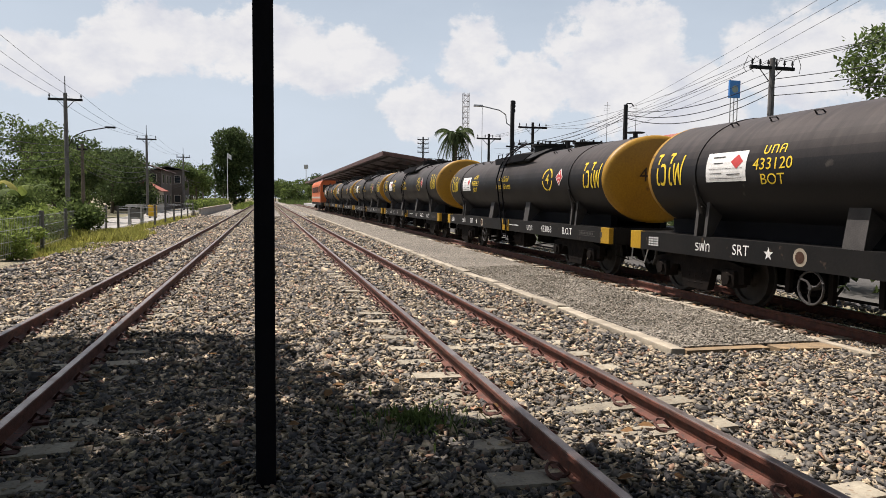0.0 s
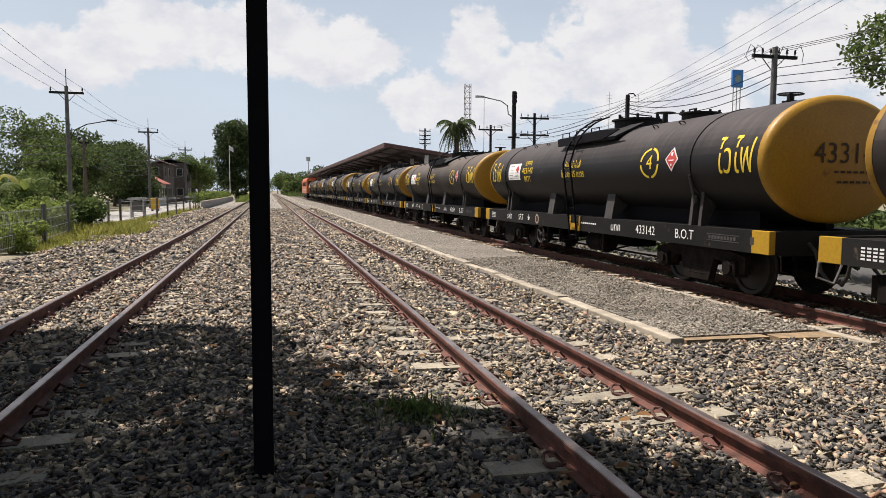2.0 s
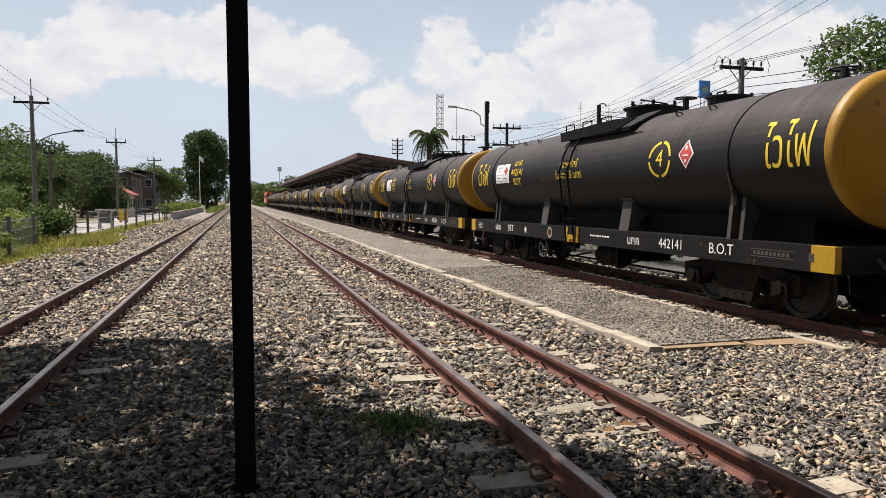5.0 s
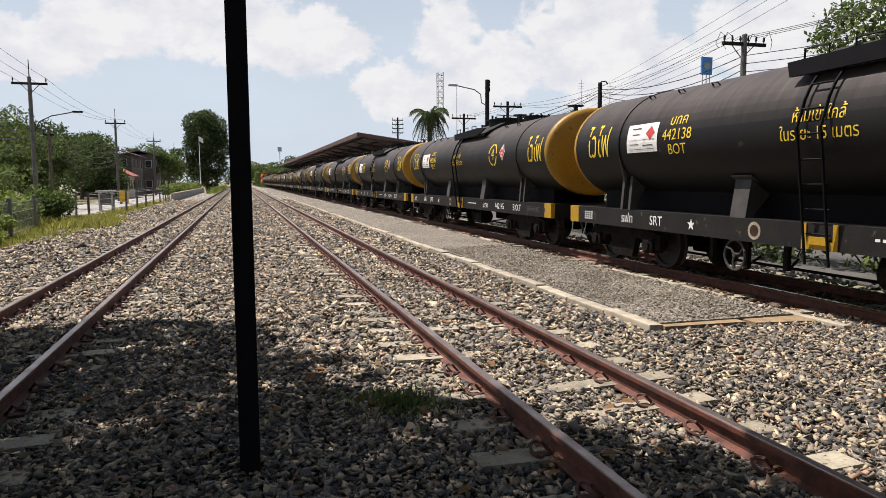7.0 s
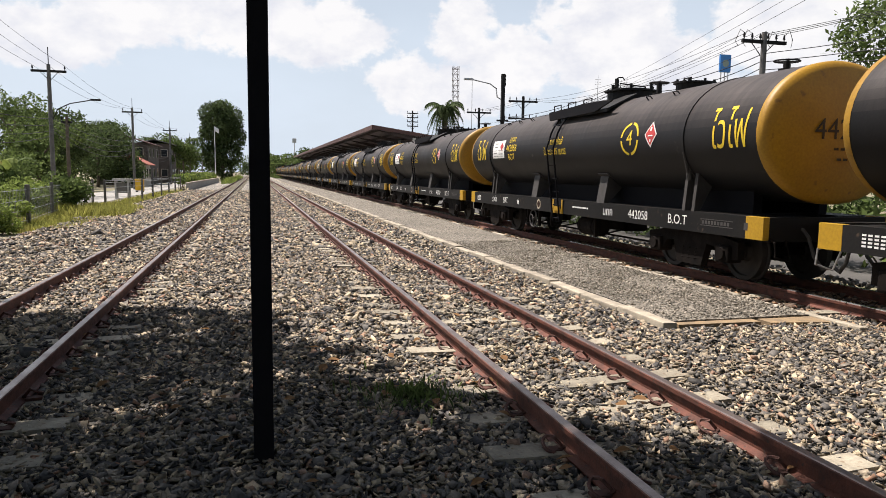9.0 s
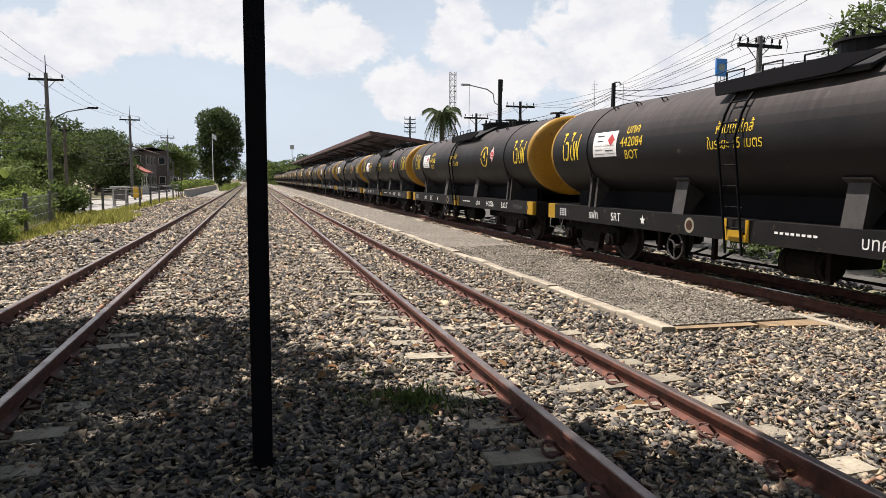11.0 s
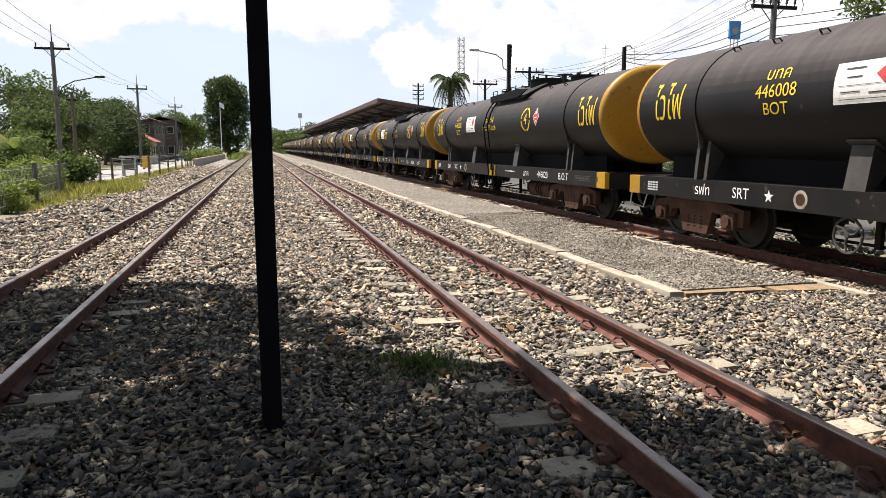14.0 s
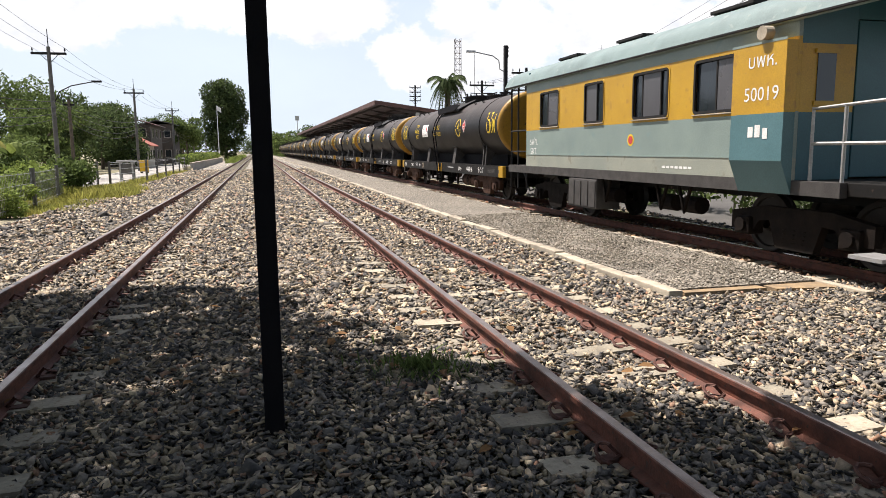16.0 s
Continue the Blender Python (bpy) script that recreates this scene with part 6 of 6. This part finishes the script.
def crossarm_pole(name, label, x, y, arm_z, top, half, n, spike=True, material=M_WOODP, r=0.13, arms=1, step=0.5, group="power poles"):
    t = thing(name, label, "utility pole", x, y, -0.13, group)
    b = N()
    cyl(b, (0, 0, 0), (0, 0, arm_z + 0.35), r, 9, r * 0.72)
    part("shaft", b, material, t)
    if spike:
        b = N()
        cyl(b, (0, 0, arm_z), (0, 0, top + 0.13), 0.03, 6, 0.02)
        part("spike", b, M_IRON, t)
    for k in range(arms):
        z = arm_z - k * step
        b = N()
        box(b, -half, half, -0.06, 0.06, z - 0.06, z + 0.06, 0.01)
        for s in (-1, 1):
            tube(b, [(s * half * 0.55, 0.07, z), (0, 0.12, z - 0.5)], 0.018, 5)
        part("crossarm", b, M_IRON, t)
        for i in range(n):
            insulator(t, -half * 0.92 + 1.84 * half * i / (n - 1), 0, z + 0.06)
    return t


LP = [(-10.5, y) for y in (14.5, 41.5, 68, 97, 126, 155, 185)]
for k, (x, y) in enumerate(LP):
    p = crossarm_pole("power_pole", "grey concrete power pole with a crossarm and spike", x, y, 6.93 if k else 9.3, 8.05 if k else 10.4, 0.85, 3)
    if k == 1:
        b = N()
        tube(b, [(0.1, 0, 4.4), (0.35, 0, 4.95), (1.0, -0.2, 5.25), (2.2, -0.6, 5.45)], 0.03, 6)
        box(b, 2.1, 2.6, -0.72, -0.58, 5.4, 5.5, 0.02)
        part("lamp_arm", b, M_IRON, p, "curved arm with a street lamp")


def wire(a, b_, sag, r=0.012, label="sagging black overhead wire", group="overhead wires", n=14):
    a, b_ = Vector(a), Vector(b_)
    bm_ = N()
    r *= 0.8
    tube(bm_, [a.lerp(b_, s) - Vector((0, 0, 4 * sag * s * (1 - s))) for s in np.linspace(0, 1, n)], r, 4)
    return solid("overhead_wire", bm_, M_CABLE, label, "cable", group)


for (x0, y0), (x1, y1) in zip(LP, LP[1:]):
    for dx in (-0.78, 0.0, 0.78):
        wire((x0 + dx, y0, 7.1 if y0 > 20 else 9.5), (x1 + dx, y1, 7.1), 0.5, 0.011)
    for k, z in enumerate((4.3, 4.05, 3.8, 3.6)):
        wire((x0 + 0.15, y0, z), (x1 + 0.15, y1, z - 0.05 * k), 0.45 + 0.16 * k, 0.018, "bundle of sagging communication cables")
tp = crossarm_pole("telephone_pole", "dark wooden pole among the trees", -11.0, 47, 4.6, 5, 0.3, 2, False, M_BARK, 0.12)

lp = thing("street_lamp", "dark lamp post with a curved arm over the yard", "street lamp", 14.2, 39, -0.1)
b = N()
box(b, -0.1, 0.1, -0.1, 0.1, 0, 7.6, 0.01)
part("post", b, M_IRON, lp)
b = N()
tube(b, [(-0.05, 0, 6.1), (-0.35, 0, 6.25), (-0.42, 0, 6.75), (-0.8, 0, 7.0), (-1.9, 0, 7.2)], 0.035, 7)
part("arm", b, M_STEEL, lp)
b = N()
box(b, -2.4, -1.85, -0.09, 0.09, 7.15, 7.27, 0.03)
part("lamp_head", b, M_STEEL, lp)
for z in (7.35, 7.15, 6.9, 4.95):
    insulator(lp, 0.14, 0, z, 0.06)
b = N()
box(b, -0.35, 0.35, -0.06, 0.06, 4.85, 4.95)
part("bracket", b, M_IRON, lp)

crossarm_pole("power_pole", "dark power pole with one crossarm", 16.3, 50, 6.35, 6.8, 0.95, 4, False, M_IRON, 0.12)
crossarm_pole("power_pole", "dark power pole with two crossarms", 17.85, 45, 6.75, 7.2, 1.05, 5, False, M_IRON, 0.13, 2, 1.15)
crossarm_pole("telegraph_pole", "tall telegraph pole with many short crossarms", 20.1, 90, 9.6, 9.7, 0.75, 3, False, M_IRON, 0.14, 4, 0.55)
pr = crossarm_pole("power_pole", "concrete power pole with a crowded crossarm", 18.3, 22, 6.75, 7.2, 0.95, 6, False, M_WOODP, 0.14)
b = N()
for x0 in (-0.8, -0.5, 0.3, 0.6):
    tube(b, [(x0, 0, 7.0), (x0 - 0.25, 0, 7.15), (x0 - 0.45, 0, 6.7), (x0 - 0.3, 0, 6.55)], 0.012, 4)
tube(b, [(0.9, 0, 7.0), (1.1, 0, 7.25), (1.25, 0, 6.9), (1.2, 0, 6.6)], 0.012, 4)
part("jumper_cables", b, M_CABLE, pr)
pk = thing("power_pole", "dark pole with a small bent bracket on top", "utility pole", 16.7, 30, -0.13, "power poles")
b = N()
cyl(b, (0, 0, 0), (0, 0, 6.35), 0.13, 9, 0.1)
part("shaft", b, M_IRON, pk)
b = N()
tube(b, [(0, 0, 6.25), (0.05, 0, 6.4), (0.3, 0, 6.42), (0.4, 0, 6.3)], 0.03, 6)
part("bracket", b, M_IRON, pk)
A, B, C, D, E_ = (14.2, 39, 7.2), (16.7, 30, 6.2), (18.3, 22, 6.8), (17.85, 45, 6.7), (16.3, 50, 6.4)
for k in range(3):
    wire((D[0] + 0.4 * k, D[1], D[2]), (C[0] - 0.8 + 0.3 * k, C[1], C[2] + 0.1), 0.55 + 0.2 * k, 0.011)
    wire((C[0] + 0.3 * k, C[1], C[2] + 0.1), (C[0] + 2.5 + 0.3 * k, -12, 7.6 + 0.2 * k), 0.5, 0.013)
    wire((E_[0] - 0.5 + 0.5 * k, E_[1], E_[2]), (D[0] - 0.5 + 0.5 * k, D[1], D[2]), 0.15, 0.011)
for k in range(3):
    wire((A[0], A[1], 5.0 - 0.1 * k), (B[0], B[1], 5.9 - 0.12 * k), 0.35 + 0.1 * k, 0.018)
    wire((B[0], B[1], 5.9 - 0.15 * k), (C[0], C[1], 6.2 - 0.25 * k), 0.4 + 0.12 * k, 0.022)
    wire((C[0], C[1], 6.2 - 0.3 * k), (20.5, -8, 6.4 - 0.5 * k), 0.55, 0.018)
for k in range(3):
    wire((60, 150, 12 + k * 1.2), (17 + 0.4 * k, -20, 15.5 + 0.7 * k), 3.0, 0.018, "high overhead wire across the sky", n=30)
wire((30, 90, 8.6), (18.3, 22, 6.9), 1.0, 0.012)
wire((30, 90, 8.0), (18.3, 22, 6.5), 1.2, 0.012)

# lattice mast, sign on its mast and thin aerials
mast = thing("lattice_mast", "slim red and white lattice radio mast", "mast", 25.9, 90, -0.1)
W_ = 0.36
for sx, sy in ((-1, -1), (1, -1), (1, 1), (-1, 1)):
    b = N()
    cyl(b, (sx * W_, sy * W_, 0), (sx * W_, sy * W_, 15.9), 0.035, 5)
    part("leg", b, M_STEEL, mast)
b = N()
for k in range(22):
    z = 0.4 + k * 0.72
    c4 = [(-W_, -W_), (W_, -W_), (W_, W_), (-W_, W_)]
    for p, q in zip(c4, c4[1:] + c4[:1]):
        cyl(b, (*p, z), (*q, z), 0.022, 4)
        cyl(b, (*p, z), (*q, min(z + 0.72, 15.9)), 0.016, 4)
part("bracing", b, M_RUSTB, mast, "rust-red lattice bracing")
aer = thing("aerial", "thin aerial mast beside the tower", "aerial", 28.2, 90, -0.1, "aerials")
b = N()
cyl(b, (0, 0, 0), (0, 0, 14.2), 0.06, 6, 0.03)
part("rod", b, M_STEEL, aer)
for x, y, z in ((26, 50, 9.5), (24, 42, 8.2), (34, 30, 8.6)):
    aer = thing("aerial", "thin roof aerial on a tall rod", "aerial", x, y, -0.1, "aerials")
    b = N()
    cyl(b, (0, 0, 0), (0, 0, z), 0.04, 6, 0.015)
    for k in range(3):
        cyl(b, (-0.25, 0, z - 0.3 - 0.2 * k), (0.25, 0, z - 0.3 - 0.2 * k), 0.012, 4)
    part("rod", b, M_STEEL, aer)
sg = thing("sign_mast", "blue square sign on a lattice mast", "sign", 44.8, 60, -0.1)
b = N()
box(b, -0.6, 0.6, -0.12, 0.12, 12.0, 13.7, 0.03)
part("sign_box", b, M_BLUE, sg, "blue sign box")
b = N()
bmesh.ops.create_circle(b, cap_ends=True, segments=20, radius=0.36)
part("emblem", on_rear(b, 0, -0.125, 12.85), M_VANG, sg, "pale round emblem")
b = N()
for sx in (-0.4, 0, 0.4):
    cyl(b, (sx, 0, 0), (sx, 0, 12.0), 0.05, 5)
for k in range(14):
    cyl(b, (-0.4, 0, 0.6 + k * 0.8), (0.4, 0, 1.2 + k * 0.8), 0.025, 4)
part("mast", b, M_STEEL, sg)
fm = thing("far_mast", "distant radio mast above the trees", "mast", 18, 330, -0.1)
b = N()
cyl(b, (0, 0, 0), (0, 0, 17), 0.25, 6, 0.15)
box(b, -0.9, 0.9, -0.3, 0.3, 15.2, 17.2, 0.05)
part("pole", b, M_STEEL, fm)

# ---- station canopy ----
cano = thing("station_canopy", "long station canopy with a dark red sheet roof", "canopy", 0, 0, 0, kind="structure")
CX0, CX1, CY0, CY1 = 8.85, 17.5, 53.5, 165.0


def cz(x):
    return 5.2 - 0.143 * (x - CX0)


b = N()
prism(b, [(CX0, cz(CX0)), (CX1, cz(CX1)), (CX1, cz(CX1) + 0.05), (CX0, cz(CX0) + 0.05)], "y", CY0, CY1)
part("roof_sheet", b, M_ROOF, cano, "dull red corrugated roof sheet")
b = N()
box(b, CX0 - 0.06, CX0 - 0.005, CY0, CY1, 4.98, 5.32)
prism(b, [(CX0, cz(CX0) - 0.16), (CX1, cz(CX1) - 0.16), (CX1, cz(CX1) + 0.12), (CX0, cz(CX0) + 0.12)], "y", CY0 - 0.06, CY0 - 0.005)
part("fascia", b, M_MAROON, cano, "maroon fascia board")
for k in range(6):
    x = CX0 + 0.7 + 1.5 * k
    b = N()
    box(b, x - 0.05, x + 0.05, CY0, CY1, cz(x) - 0.17, cz(x) - 0.02)
    part("purlin", b, M_PURLIN, cano)
for k in range(20):
    y = CY0 + 0.3 + k * 5.85
    b = N()
    prism(b, [(CX0 + 0.1, cz(CX0 + 0.1) - 0.18), (CX1, cz(CX1) - 0.18), (CX1, cz(CX1) - 0.5), (CX0 + 3.4, cz(CX0 + 3.4) - 0.55)], "y", y - 0.06, y + 0.06)
    part("rafter", b, M_PURLIN, cano)
    b = N()
    box(b, CX0 + 3.2, CX0 + 3.5, y - 0.12, y + 0.12, 0.3, cz(CX0 + 3.4) - 0.3)
    part("column", b, M_CONC, cano)
b = N()
box(b, 8.95, 20, 44, 175, -0.2, 0.45, 0.02)
solid("station_platform", b, M_CONC, "grey concrete station platform beyond the train", "platform", kind="structure")
stn = thing("station_building", "pale station building below the canopy", "building", kind="structure")
b = N()
box(b, 15.0, 17.4, 62, 150, 0.45, 3.9)
part("wall", b, M_WALLW, stn)
b = N()
box(b, 9.6, 30, -40, 43.9, -0.25, -0.1)
solid("station_yard", b, M_YARD, "pale paved yard beyond the train", "pavement", kind="structure")
for k in range(16):
    rr = np.random.RandomState(500 + k)
    blobs = [((rr.uniform(-0.5, 0.5), rr.uniform(-1.2, 1.2), rr.uniform(0.3, 1.35)), (0.6, 0.9, 0.42)) for _ in range(7)]
    bush("hedge_shrub", "low green hedge shrub beyond the train", 11.1, -10 + k * 2.4, blobs, M_LEAF if k % 2 else M_LEAF2, 1200, 0.09, 530 + k, "hedge", "hedge beyond the train")

# ---- movement ----


def motions():
    moving = [(w, y9) for w, y9, *_ in TRAIN] + [(van, VAN_Y9), (loco, LOCO_Y9)]
    drift = ((0, 0.0), (2, 0.0), (4, 0.0), (6.5, -0.1), (8, -0.28), (8.5, -0.28), (9.5, 0.0), (11, -0.05), (12.5, -0.16), (14, 0.0), (16, 0.0))  # seconds, metres behind an even run
    for w, y9 in moving:
        walk(w, [(t, pose(TX, y9 + SPEED * (t - 9.0) + d, 0)) for t, d in drift])
    # wheels roll: one keyed wheelset for each place under a wagon, the others share its action
    for sets, r in ((first_sets, 0.4), (long_sets, 0.4), (short_sets, 0.4), (van_sets, 0.4), (loco_sets, 0.45)):
        for w in sets:
            y, z = w.matrix_basis.translation.y, w.matrix_basis.translation.z
            step = SPEED / r / FPS
            walk(w, [(k / FPS, pose(0, y, z, -math.degrees(step * k), 0, 0)) for k in range(16 * FPS + 1)])
    by_place = {}
    for sets, top in ((first_sets, LA), (long_sets, LB), (short_sets, LC)):
        for w in sets:
            by_place[(top, round(w.location.y, 2))] = w
    for thing_, _, _, L, _ in TRAIN:
        for c in thing_.children:
            if c.name.split(".")[0] == "wheelset" and not c.animation_data:
                ref = by_place[(L, round(c.matrix_basis.translation.y, 2))]
                c.rotation_mode = "QUATERNION"
                c.animation_data_create()
                c.animation_data.action = ref.animation_data.action
                c.animation_data.action_slot = ref.animation_data.action_slot


motions()
